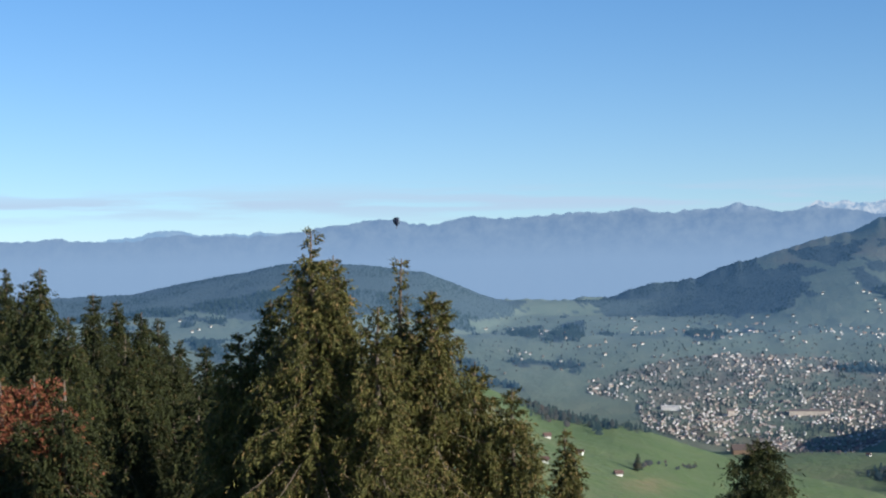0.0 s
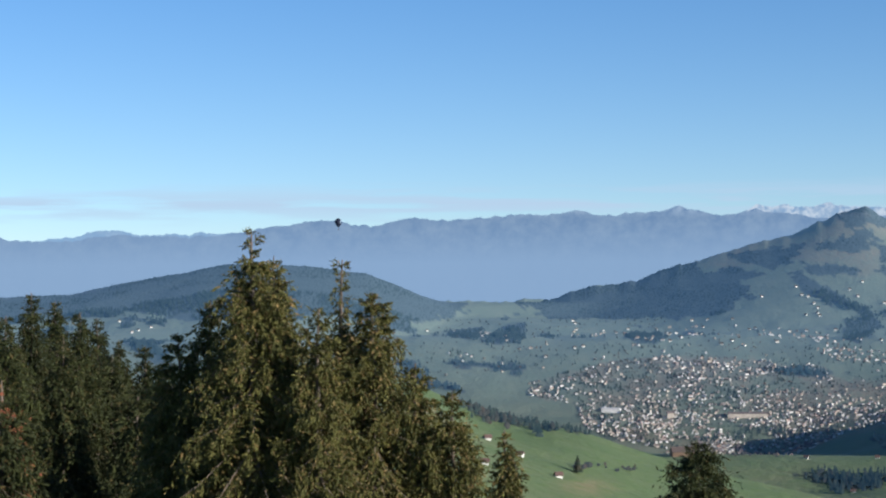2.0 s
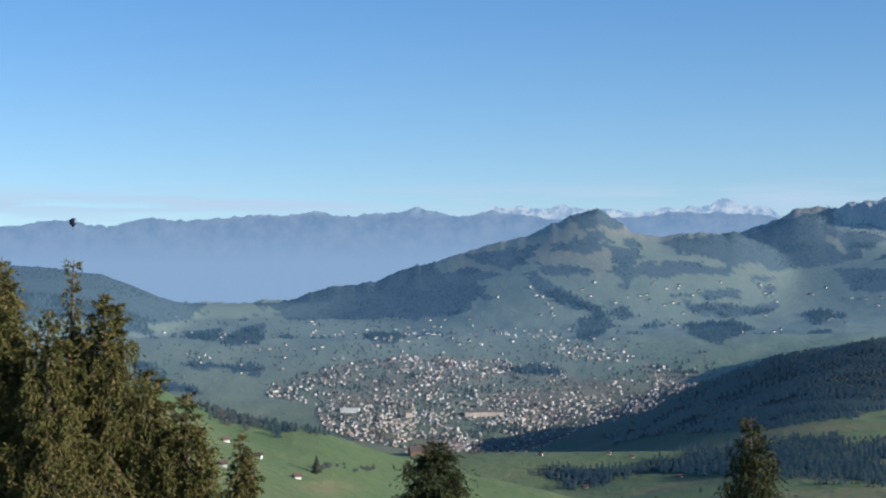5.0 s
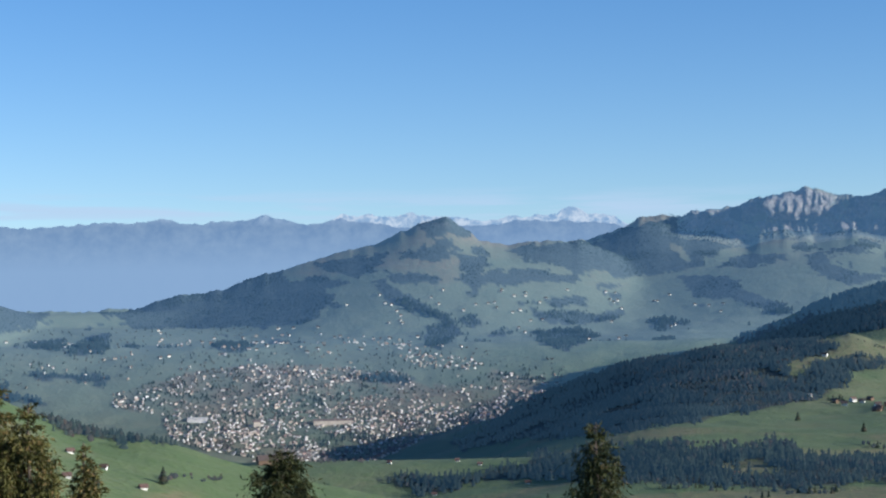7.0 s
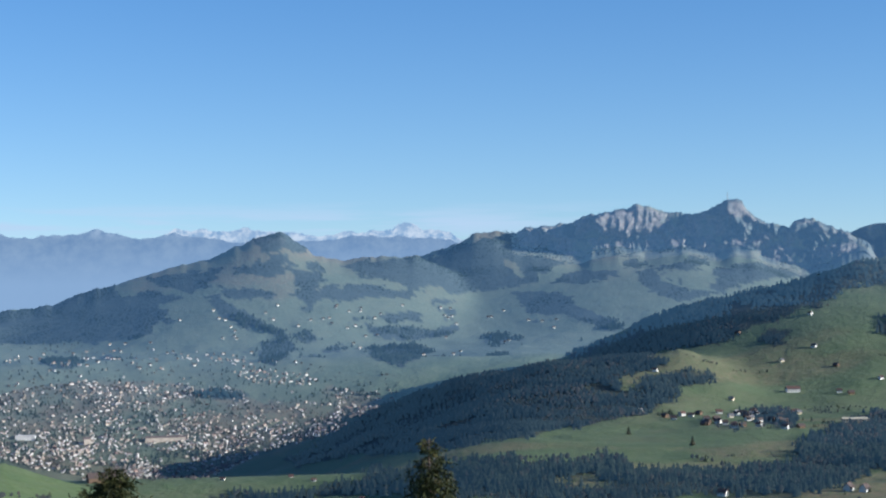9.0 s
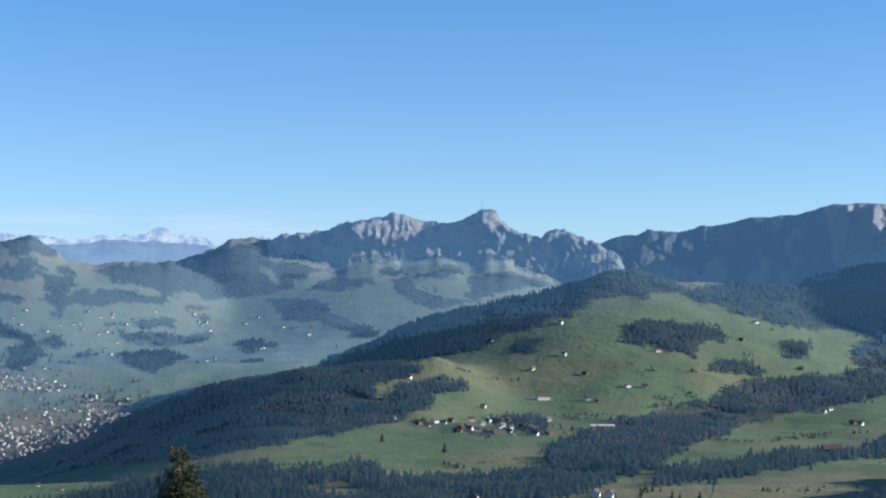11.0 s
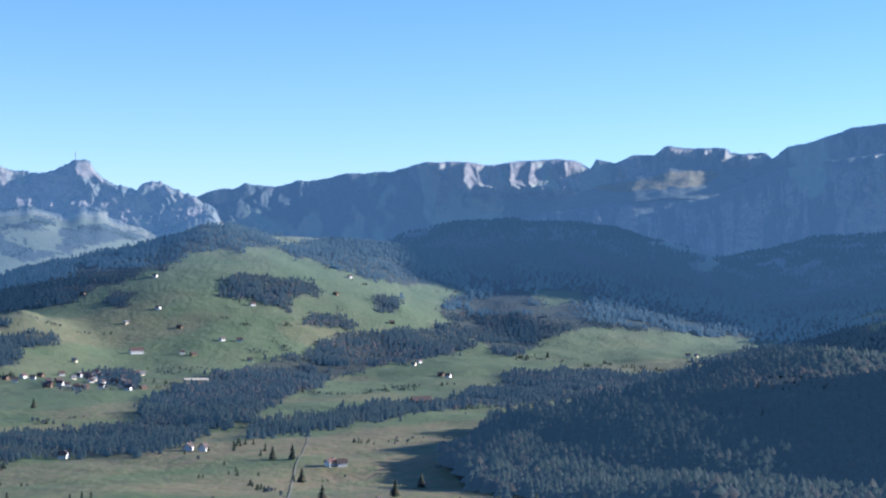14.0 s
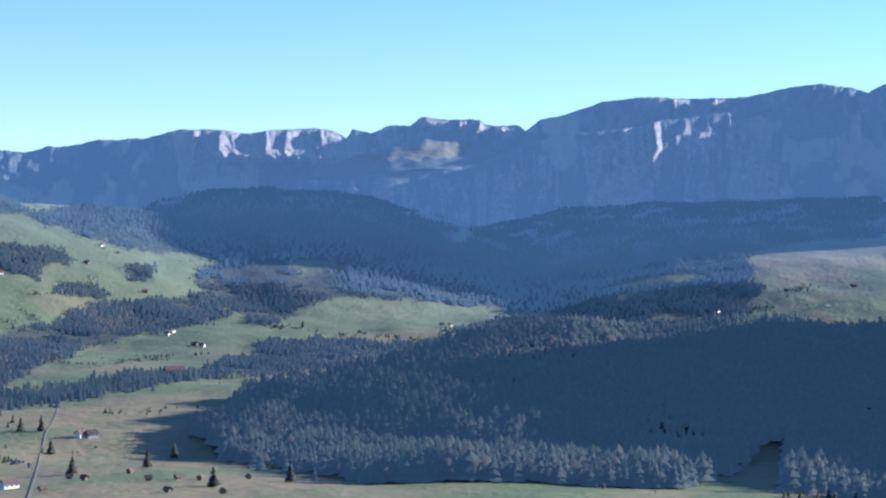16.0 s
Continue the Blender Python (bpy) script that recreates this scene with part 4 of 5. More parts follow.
# ---- woods on the slopes ----
def wood_points(spacing, near, far, seed):
    rng = np.random.RandomState(seed)
    x, y = np.meshgrid(np.arange(-1200, 3600, spacing), np.arange(200, 3900, spacing))
    x, y = x + rng.uniform(-0.5, 0.5, x.shape) * spacing, y + rng.uniform(-0.5, 0.5, y.shape) * spacing
    r, a = np.hypot(x, y), np.degrees(np.arctan2(x, y))
    keep = (r > near) & (r < far) & (a > -17) & (a < 66.5)
    x, y, r, a = x[keep], y[keep], r[keep], a[keep]
    z = land(a, r)
    keep = (woods(a + rng.normal(size=a.shape) * 0.10, r, z + rng.normal(size=a.shape) * 1.6) > 0.5) & (fbm(x / 70 + 2, y / 70, 4, 0.6) < (9.0 if far < 1800 else 0.65))
    return np.stack([x[keep], y[keep], z[keep] - 0.4], 1), rng


def forest(name, label, points, rng, tall, slim, leafy, mat_needle, mat_leaf, tiers=3, sides=7):
    """A wood of ragged spruces with some broadleaved trees among them."""
    n = len(points)
    size = tall * rng.uniform(0.78, 1.12, n) * np.clip(0.92 + 0.42 * fbm(points[:, 0] / 55 + 9, points[:, 1] / 55, 4, 0.6), 0.45, 1.35)
    thin = fbm(points[:, 0] / 130, points[:, 1] / 130, 3)
    bearing = np.degrees(np.arctan2(points[:, 0], points[:, 1]))
    broad = rng.rand(n) < leafy * np.clip(0.6 + 1.6 * thin, 0.05, 3) + 0.6 * (bearing < 4.3) * (tall > 8)
    px, py = points[:, 0], points[:, 1]
    def height_at(x, y):
        return land(np.degrees(np.arctan2(x, y)), np.hypot(x, y))
    tilt = -1.25 * np.stack([height_at(px + 18, py) - height_at(px - 18, py), height_at(px, py + 18) - height_at(px, py - 18)], 1) / 36
    out_v, out_f, out_n, start, mats = [], [], [], 0, []
    kinds = []
    pick = rng.randint(0, 3, n)
    for k in range(3):
        kinds.append((conifer_shape(tiers, sides, k), (~broad) & (pick == k), 0))
        kinds.append((broadleaf_shape(20 + k, 1), broad & (pick == k), 1))
    for (v, f), sel, slot in kinds:
        if not sel.any():
            continue
        s = size[sel] * (0.72 if slot else 1.0)
        w = s * (rng.uniform(0.34, 0.46, sel.sum()) if slot else slim * rng.uniform(0.8, 1.3, sel.sum()))
        pv, pf, pn = repeat(v, f, points[sel], np.stack([w, s], 1), rng.uniform(0, 6.28, sel.sum()), tilt[sel])
        out_v.append(pv)
        out_f.append(pf + start)
        out_n.append(pn)
        mats.append(np.full(len(pf), slot))
        start += len(pv)
    me = numpy_mesh(name, np.concatenate(out_v), np.concatenate(out_f), True)
    me.materials.append(mat_needle)
    me.materials.append(mat_leaf)
    me.polygons.foreach_set("material_index", np.concatenate(mats).astype(np.int32))
    me.normals_split_custom_set_from_vertices(np.concatenate(out_n).tolist())
    return tagged(new(name, me), label, "woods", kind="stuff")


# needles turn bluer from near to far, haze tinted into their base colours
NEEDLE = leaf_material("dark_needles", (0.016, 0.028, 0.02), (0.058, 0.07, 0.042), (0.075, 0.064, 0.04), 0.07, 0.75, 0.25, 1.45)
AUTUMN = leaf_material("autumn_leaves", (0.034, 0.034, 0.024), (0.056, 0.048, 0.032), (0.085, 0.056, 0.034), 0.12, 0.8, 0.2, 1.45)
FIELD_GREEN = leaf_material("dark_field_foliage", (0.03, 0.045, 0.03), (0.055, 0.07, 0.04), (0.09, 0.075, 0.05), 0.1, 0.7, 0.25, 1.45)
NEEDLE_MID = leaf_material("haze_blued_needles", (0.02, 0.032, 0.03), (0.032, 0.044, 0.035), (0.05, 0.054, 0.042), 0.06, 0.75, 0.25, 1.45)
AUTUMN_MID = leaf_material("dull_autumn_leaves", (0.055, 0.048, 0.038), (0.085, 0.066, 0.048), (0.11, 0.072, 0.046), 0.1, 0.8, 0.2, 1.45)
NEEDLE_FAR = leaf_material("hazed_slate_needles", (0.035, 0.055, 0.06), (0.045, 0.065, 0.065), (0.055, 0.07, 0.068), 0.05, 0.75, 0.25, 1.45)
# haze painted on as faint blue emission, for woods, hedges and town trees
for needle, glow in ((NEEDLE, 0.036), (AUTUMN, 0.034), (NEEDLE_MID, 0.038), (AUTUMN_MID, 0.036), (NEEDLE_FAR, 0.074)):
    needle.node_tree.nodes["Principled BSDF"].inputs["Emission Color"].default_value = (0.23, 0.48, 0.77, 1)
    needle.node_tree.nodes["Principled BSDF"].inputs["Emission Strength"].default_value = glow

pts, rng = wood_points(5.5, 600, 1700, 11)
big = np.degrees(np.arctan2(pts[:, 0], pts[:, 1])) > 41.5
forest("hazed_near_woods", "dark spruce woods mixed with bare autumn trees", pts[~big], rng, 9.0, 0.36, 0.30, NEEDLE, AUTUMN)
forest("hazed_near_woods", "broad dark wood of spruce and grey autumn trees", pts[big], rng, 15.5, 0.35, 0.45, NEEDLE, AUTUMN, 4, 8)
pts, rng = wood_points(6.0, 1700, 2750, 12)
forest("hazed_valley_woods", "spruce woods tinted blue with haze, with russet broadleaved edges", pts, rng, 7.2, 0.46, 0.26, NEEDLE_MID, AUTUMN_MID, 2, 7)
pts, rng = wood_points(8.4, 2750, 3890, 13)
forest("hazed_far_woods", "hazy spruce woods on the far valley slopes", pts, rng, 8.0, 0.55, 0.0, NEEDLE_FAR, AUTUMN_MID, 2, 6)
rng = np.random.RandomState(17)
idx = np.nonzero((gw > 0.5).ravel() & (gr > 3890).ravel() & (gr < 4440).ravel() & (np.abs(ga - 24) < 43).ravel())[0]
idx = rng.choice(idx, min(16000, len(idx)), replace=False)
a, r = ga.ravel()[idx] + rng.uniform(-0.05, 0.05, len(idx)), gr.ravel()[idx] + rng.uniform(-5, 5, len(idx))
p = np.stack([r * np.sin(np.radians(a)), r * np.cos(np.radians(a)), land(a, r) - 1.0], 1)
forest("hazed_far_woods", "hazy blue spruce woods on the mountain flanks", p, rng, 3.4, 0.75, 0.0, NEEDLE_FAR, AUTUMN_MID, 1, 6)

# low hedges on the near shoulder
rng = np.random.RandomState(43)
hedge_points = []
for a0, e0, a1, e1 in ((6.2, -6.42, 7.4, -6.38), (7.5, -6.5, 8.2, -6.45), (22.5, -6.9, 24.5, -6.8), (26.6, -7.05, 28.2, -6.95), (36.0, -7.6, 37.2, -7.9)):
    for k in range(16):
        u = rng.rand()
        e_line = np.degrees(np.arctan2(land(a0 + (a1 - a0) * u + 0 * np.arange(500, 2500, 4.0), np.arange(500, 2500, 4.0)) - EYE, np.arange(500, 2500, 4.0)))
        r_ = np.arange(500, 2500, 4.0)[np.argmax(e_line >= e0 + (e1 - e0) * u + rng.uniform(-0.06, 0.06))]
        a_ = a0 + (a1 - a0) * u
        hedge_points.append((r_ * math.sin(radians(a_)), r_ * math.cos(radians(a_)), float(land(a_, r_)) - 0.3))
forest("field_hedges", "low brown and green hedges on the meadow", np.array(hedge_points), rng, 4.2, 0.45, 0.8, FIELD_GREEN, AUTUMN, 2, 6)

# hedges, bushes and single trees strewn over the meadows
rng = np.random.RandomState(41)
a_, r_ = rng.uniform(0, 66, 90000), np.sqrt(rng.uniform(800 ** 2, 3300 ** 2, 90000))
x_, y_ = r_ * np.sin(np.radians(a_)), r_ * np.cos(np.radians(a_))
hedge = 1 - np.abs(fbm(x_ / 190 + 3, y_ / 190, 3)) * 7
copse = fbm(x_ / 75, y_ / 75, 3)
z_ = land(a_, r_)
keep = ((hedge > 0.55) & (copse > 0.25) | (copse > 0.95)) & (woods(a_, r_, z_) < 0.5) & (a_ > 20 - 10 * (r_ < 1300))
p_ = np.stack([x_, y_, z_ - 0.3], 1)[keep]
forest("hedgerow_bushes", "dark hedgerow bushes and small trees across the meadows", p_[(p_[:, 1] > 1250) | (rng.rand(len(p_)) < 0.3)][:2400], rng, 4.6, 0.36, 0.55, FIELD_GREEN, AUTUMN, 2, 6)

# ---- houses ----
WHITE = plain("white_render", (0.74, 0.71, 0.66), 0.8, 0.08, 0.4, per_object=0.0)
CREAM = plain("cream_render", (0.66, 0.57, 0.42), 0.8, 0.1, 0.4)
TIMBER = plain("weathered_timber", (0.17, 0.115, 0.08), 0.85, 0.2, 0.8)
TILE = plain("brown_roof_tiles", (0.115, 0.088, 0.08), 0.8, 0.2, 0.8)
RED_TILE = plain("red_roof_tiles", (0.15, 0.095, 0.08), 0.8, 0.2, 0.8)
SLATE = plain("grey_roof_slates", (0.19, 0.19, 0.2), 0.7, 0.15, 0.8)
GLASS = plain("dark_window_glass", (0.03, 0.035, 0.04), 0.15, 0.1, 1.0, 0.5)
CHIMNEY = plain("chimney_brick", (0.25, 0.16, 0.13), 0.9, 0.2, 2.0)


def box(bm, x0, x1, y0, y1, z0, z1):
    v = [bm.verts.new(p) for p in ((x0, y0, z0), (x1, y0, z0), (x1, y1, z0), (x0, y1, z0), (x0, y0, z1), (x1, y0, z1), (x1, y1, z1), (x0, y1, z1))]
    for f in ((3, 2, 1, 0), (4, 5, 6, 7), (0, 1, 5, 4), (1, 2, 6, 5), (2, 3, 7, 6), (3, 0, 4, 7)):
        bm.faces.new([v[i] for i in f])


def gable_walls(l, w, h, rise):
    bm = bmesh.new()
    a = [bm.verts.new(p) for p in ((-l / 2, -w / 2, -3), (-l / 2, w / 2, -3), (-l / 2, w / 2, h), (-l / 2, 0, h + rise), (-l / 2, -w / 2, h))]
    b = [bm.verts.new((l / 2, p.co.y, p.co.z)) for p in a]
    bm.faces.new(a[::-1])
    bm.faces.new(b)
    for i in range(5):
        j = (i + 1) % 5
        bm.faces.new((a[i], a[j], b[j], b[i]))
    return bm


def gable_roof(l, w, h, rise, over=0.6, thick=0.25):
    bm = bmesh.new()
    k = (w / 2 + over) / (w / 2)
    eave = h + rise - rise * k
    for side in (-1, 1):
        p = [(-l / 2 - over, 0, h + rise + 0.05), (l / 2 + over, 0, h + rise + 0.05), (l / 2 + over, side * w / 2 * k, eave + 0.05), (-l / 2 - over, side * w / 2 * k, eave + 0.05)]
        lo, hi = [bm.verts.new(q) for q in p], [bm.verts.new((q[0], q[1], q[2] + thick)) for q in p]
        bm.faces.new(lo)
        bm.faces.new(hi[::-1])
        for i in range(4):
            j = (i + 1) % 4
            bm.faces.new((lo[i], hi[i], hi[j], lo[j]))
    bmesh.ops.recalc_face_normals(bm, faces=bm.faces[:])
    return bm


def house(name, label, l, w, h, rise, wall, roof, windows=0, chimney=True, category="house", group=""):
    thing = tagged(new(name), label, category, group)
    part("wall", gable_walls(l, w, h, rise), wall, thing)
    part("roof", gable_roof(l, w, h, rise), roof, thing)
    for k in range(windows):
        for side in (-1, 1):
            bm = bmesh.new()
            x = -l / 2 + (k + 0.5) * l / windows
            y = side * (w / 2 + 0.02)
            box(bm, x - 0.4, x + 0.4, y - 0.04, y + 0.04, h * 0.45, h * 0.45 + 1.1)
            part("window", bm, GLASS, thing)
    if chimney:
        bm = bmesh.new()
        box(bm, l * 0.15, l * 0.15 + 0.6, -0.7, -0.1, h + rise * 0.5, h + rise + 0.9)
        part("chimney", bm, CHIMNEY, thing)
    return thing


def put(thing, az, el, turn, amid=False, first=[]):
    r, z = spot(az, el)
    if thing in first and not amid and float(woods(np.array([az]), np.array([r]), np.array([z]))[0]) > 0.5:
        return None
    m = pose(*at(az, r, z), rz=-az + turn)
    if thing in first:
        return copy_thing(thing, m)
    first.append(thing)
    thing.matrix_basis = m
    return thing


rng = np.random.RandomState(5)
FARM = "farms on the slopes"
farms = [
    house("farmhouse", "white farmhouse with a brown tiled roof on a meadow", 6.4, 4.8, 3.0, 1.9, WHITE, TILE, 3, group=FARM),
    house("farmhouse", "cream farmhouse with a grey roof on a meadow", 5.8, 4.5, 2.9, 1.8, CREAM, SLATE, 3, group=FARM),
    house("barn", "weathered timber barn with a brown roof on a meadow", 7.2, 5, 2.7, 2.0, TIMBER, TILE, 0, False, "barn", FARM),
    house("farmhouse", "white farmhouse with a red tiled roof on a meadow", 7.2, 5, 3.1, 2.0, WHITE, RED_TILE, 3, group=FARM),
]
SLOPE_FARMS = [(32.94, -1.87), (31.92, -2.32), (33.63, -2.47), (35.02, -2.87), (35.58, -2.89), (33.72, -3.30), (34.09, -3.34), (35.92, -3.52), (30.30, -3.57), (30.53, -1.41), (32.84, -0.80), (36.00, -1.72), (38.09, -2.40), (38.70, -1.34), (39.16, -0.78), (26.35, -2.91), (26.58, -2.82), (27.85, -2.64), (29.34, -1.72), (37.49, -1.34), (40.56, -2.26), (40.00, -1.61)]
VALE_FARMS = [(23.06, -5.67), (26.00, -5.99), (25.02, -6.75), (30.00, -6.63), (30.83, -6.47), (31.66, -5.74), (41.48, -3.55), (41.30, -3.64), (42.22, -3.96), (42.44, -4.00), (40.19, -5.40), (47.00, -2.23), (47.22, -2.27), (50.27, -3.22), (50.55, -3.22), (42.18, -3.96), (38.97, -6.93), (38.61, -6.93), (59.26, -2.60), (63.57, -1.63), (62.76, -2.27)]
SHOULDER_FARMS = [(4.43, -6.02), (3.27, -6.24), (3.37, -5.45), (5.69, -6.71), (9.24, -5.90), (13.68, -6.05), (15.91, -6.00), (16.65, -6.14), (18.22, -6.73), (15.15, -7.09), (23.11, -5.66), (25.01, -6.45)]
VILLAGE = [(27.35, -3.97), (28.16, -4.11), (28.44, -4.20), (28.71, -4.06), (28.99, -4.11), (29.81, -4.21), (30.09, -4.34), (30.27, -4.12), (30.73, -4.03), (31.00, -3.94), (31.19, -4.40), (31.37, -4.09), (31.56, -4.22), (31.84, -4.22), (32.02, -4.28), (30.64, -4.40), (30.36, -4.40), (29.90, -3.99), (30.82, -4.22)]
HILL_FARMS = [(13.97, -1.08), (13.79, -0.86), (14.10, -1.21), (12.07, -0.17), (13.00, 0.23), (15.50, -0.39), (16.58, -0.87), (17.26, -1.02), (13.72, -1.95), (14.65, -1.93), (18.18, -1.81), (18.65, -2.00), (18.37, -1.44), (21.16, -0.54), (19.59, -0.43), (22.89, -1.48), (23.07, -1.61), (24.18, -0.98), (24.63, -0.94), (12.79, -2.31), (10.57, -1.60), (11.03, -2.38), (8.00, -1.88), (6.26, -2.49), (5.30, -2.78), (6.53, -2.44), (8.91, -1.89)]
for k, (az, el) in enumerate(SLOPE_FARMS + VALE_FARMS + VILLAGE):
    put(farms[(0, 1, 2, 0, 3, 0, 2)[k % 7]], az, el, rng.uniform(-50, 50), (az, el) in VILLAGE or (az < 28.5 and el > -3.0))
for k in range(26):
    put(farms[(1, 2, 0, 3, 2)[k % 5]], rng.uniform(29.2, 32.7), rng.uniform(-4.5, -3.95), rng.uniform(-50, 50), True)
cottage = house("hill_farm", "small white farmhouse with a brown roof on a pasture", 5.0, 3.6, 2.4, 1.4, WHITE, TILE, 0, False, group="farms of the far hills")
for az, el in HILL_FARMS:
    put(cottage, az, el, rng.uniform(-40, 40))
small_farm = house("farmhouse", "small farmhouse with white walls and a red-brown roof", 3.4, 2.4, 1.5, 1.1, WHITE, RED_TILE, 2, False, group=FARM)
for az, el in SHOULDER_FARMS:
    put(small_farm, az, el, rng.uniform(-40, 40))
for k in range(70):
    a_, e_ = rng.uniform(3, 27), rng.uniform(-2.3, -0.4)
    put(cottage, a_ if a_ > 12 or e_ < -1.5 else a_ + 11, e_, rng.uniform(-40, 40))
for az, el in ((-8.2, -1.85), (-8.0, -1.8), (-7.6, -1.7), (-8.6, -1.5), (-5.6, -1.6), (-5.9, -1.5), (-9.4, -1.3), (1.4, -1.9)):
    put(cottage, az, el, rng.uniform(-40, 40))
big_farm = house("farmhouse", "large white farmhouse with a wide red tiled roof", 17, 8, 4.5, 3.2, WHITE, RED_TILE, 5, group=FARM)
for az, el in ((32.26, -3.30), (24.74, -6.45)):
    put(big_farm, az, el, 15)
gable_house = house("farmhouse", "white farmhouse turned gable-on, sunlit, beside a wood", 8, 5.5, 3.0, 3.0, WHITE, TILE, 2, group=FARM)
for az, el in ((33.97, -6.42), (34.47, -6.43)):
    put(gable_house, az, el, 70)
put(house("long_barn", "long cream building with a low roof on a meadow", 27, 7, 4, 1.6, CREAM, CREAM, 8, False, "barn"), 34.19, -4.25, 8)
put(house("long_barn", "low white farm building with a brown roof beside the lane", 8, 4.5, 2.4, 1.8, WHITE, TILE, 3, False, "barn"), 36.39, -8.53, 35)
put(house("dark_barn", "large dark timber barn with a white gable end", 20, 9, 4, 4, TIMBER, TILE, 0, False, "barn"), 41.55, -4.88, 20)
put(house("dark_barn", "dark timber barn at the edge of the town", 24, 9, 4, 4, TIMBER, TILE, 0, False, "barn"), 9.8, -5.98, 15)

# the town: nearest houses as things, the rest as one mass
HAMLET = [(13.90, -2.51), (15.39, -2.44), (16.69, -2.73), (16.50, -3.00), (14.64, -2.89)]
SUBURB = [(1.18, -2.48), (2.25, -1.06), (6.54, -1.30), (13.91, -1.95), (19.47, -2.75), (19.46, -3.67), (15.00, -3.63), (11.30, -2.85), (6.53, -3.04), (1.18, -3.56)]
x, y = np.meshgrid(np.arange(0, 1500, 7.0), np.arange(2000, 4000, 12.0))
rng = np.random.RandomState(21)
x, y = x + rng.uniform(-4, 4, x.shape), y + rng.uniform(-6, 6, y.shape)
ta, tr = np.degrees(np.arctan2(x, y)).ravel(), np.hypot(x, y).ravel()
tz = land(ta, tr)
te = np.degrees(np.arctan2(tz - EYE, tr))
core = inside(TOWN, ta, te) * np.clip(0.24 + 0.34 * ease(3.2, 4.4, -te) + 0.55 * fbm(ta * 1.3, te * 2.8, 3), 0.04, 0.8)
core = np.maximum(core, inside(HAMLET, ta, te) * 0.6)
loose = inside(SUBURB, ta, te) * np.clip(-0.01 + 0.16 * fbm(ta * 1.2 + 3, te * 2.5, 3), 0.003, 0.16)
chosen = rng.rand(len(ta)) < np.maximum(core, loose) * (tr < 3850)
ta, tr, tz = ta[chosen], tr[chosen], tz[chosen]
order = np.argsort(tr)
ta, tr, tz = ta[order], tr[order], tz[order]
# town roof colours are paled to imitate haze over the houses
DULL_WHITE = plain("dull_white_render", (0.72, 0.68, 0.64), 0.8, 0.35, 0.03)
DULL_CREAM = plain("dull_cream_render", (0.52, 0.45, 0.38), 0.8, 0.35, 0.03)
HAZY_TILE = plain("haze_paled_roof_tiles", (0.19, 0.155, 0.15), 0.85, 0.2, 0.1)
HAZY_RED = plain("haze_paled_red_tiles", (0.33, 0.21, 0.18), 0.85, 0.2, 0.1)
DULL_TIMBER = plain("grey_timber", (0.22, 0.2, 0.19), 0.85, 0.2, 0.1)
HOMES = "houses of the town"
homes = [
    house("town_house", "white town house with a brown tiled roof", 3.8, 3.1, 2.5, 1.2, DULL_WHITE, HAZY_TILE, 0, False, group=HOMES),
    house("town_house", "cream town house with a brown tiled roof", 5.2, 3.4, 2.7, 1.3, DULL_CREAM, HAZY_TILE, 0, False, group=HOMES),
    house("town_house", "white town house with a grey slate roof", 3.7, 3.2, 2.4, 1.1, DULL_WHITE, SLATE, 0, False, group=HOMES),
    house("town_house", "brown timber town house with a tiled roof", 3.8, 3.0, 2.3, 1.2, DULL_TIMBER, HAZY_TILE, 0, False, group=HOMES),
    house("town_house", "cream town house with a red tiled roof", 4.4, 3.2, 2.5, 1.3, DULL_CREAM, HAZY_RED, 0, False, group=HOMES),
]
near_count = min(260, len(ta))
placed = set()
for k in range(near_count):
    h = homes[int(rng.choice(5, p=(0.3, 0.2, 0.2, 0.2, 0.1)))]
    m = pose(*at(ta[k], tr[k], tz[k]), rz=rng.choice((0, 90)) + rng.uniform(-25, 25))
    if h in placed:
        copy_thing(h, m)
    else:
        placed.add(h)
        h.matrix_basis = m
verts, faces, slots, start = [], [], [], 0
paints = [DULL_WHITE, DULL_CREAM, DULL_TIMBER, HAZY_TILE, SLATE, HAZY_RED]
for k in range(near_count, len(ta)):
    l_, w_, h_ = rng.choice((2.4, 2.8, 3.3, 4.0, 6.5)), rng.uniform(2.1, 3.0), rng.uniform(1.5, 2.5)
    c, s = math.cos(t_ := rng.uniform(0, 3.14)), math.sin(t_)
    ox, oy, oz = at(ta[k], tr[k], tz[k])
    v = []
    for sx in (-0.5, 0.5):
        for py, pz in ((-0.5, -2), (0.5, -2), (0.5, h_), (0, h_ + 1.1), (-0.5, h_)):
            v.append((ox + sx * l_ * c - py * w_ * s, oy + sx * l_ * s + py * w_ * c, oz + pz))
    verts += v
    wall_slot, roof_slot = int(rng.choice((0, 0, 1, 1, 2))), int(rng.choice((3, 3, 3, 4, 5, 5)))
    for q, slot in (((4, 3, 2, 1, 0), wall_slot), ((5, 6, 7, 8, 9), wall_slot), ((0, 5, 9, 4), wall_slot), ((1, 2, 7, 6), wall_slot), ((2, 3, 8, 7), roof_slot), ((4, 9, 8, 3), roof_slot)):
        faces.append([start + i for i in q])
        slots.append(slot)
    start += 10
me = bpy.data.meshes.new("town_mass")
me.from_pydata(verts, [], faces)
for p in paints:
    me.materials.append(p)
me.polygons.foreach_set("material_index", np.array(slots, np.int32))
tagged(new("town_mass", me), "crowded far houses of the town, white and brown", "houses", kind="stuff")
HALL = "halls of the town"
put(house("town_hall", "long cream industrial hall in the town", 62, 14, 5.5, 2, DULL_CREAM, HAZY_TILE, 0, False, "hall", HALL), 11.84, -4.72, 4)
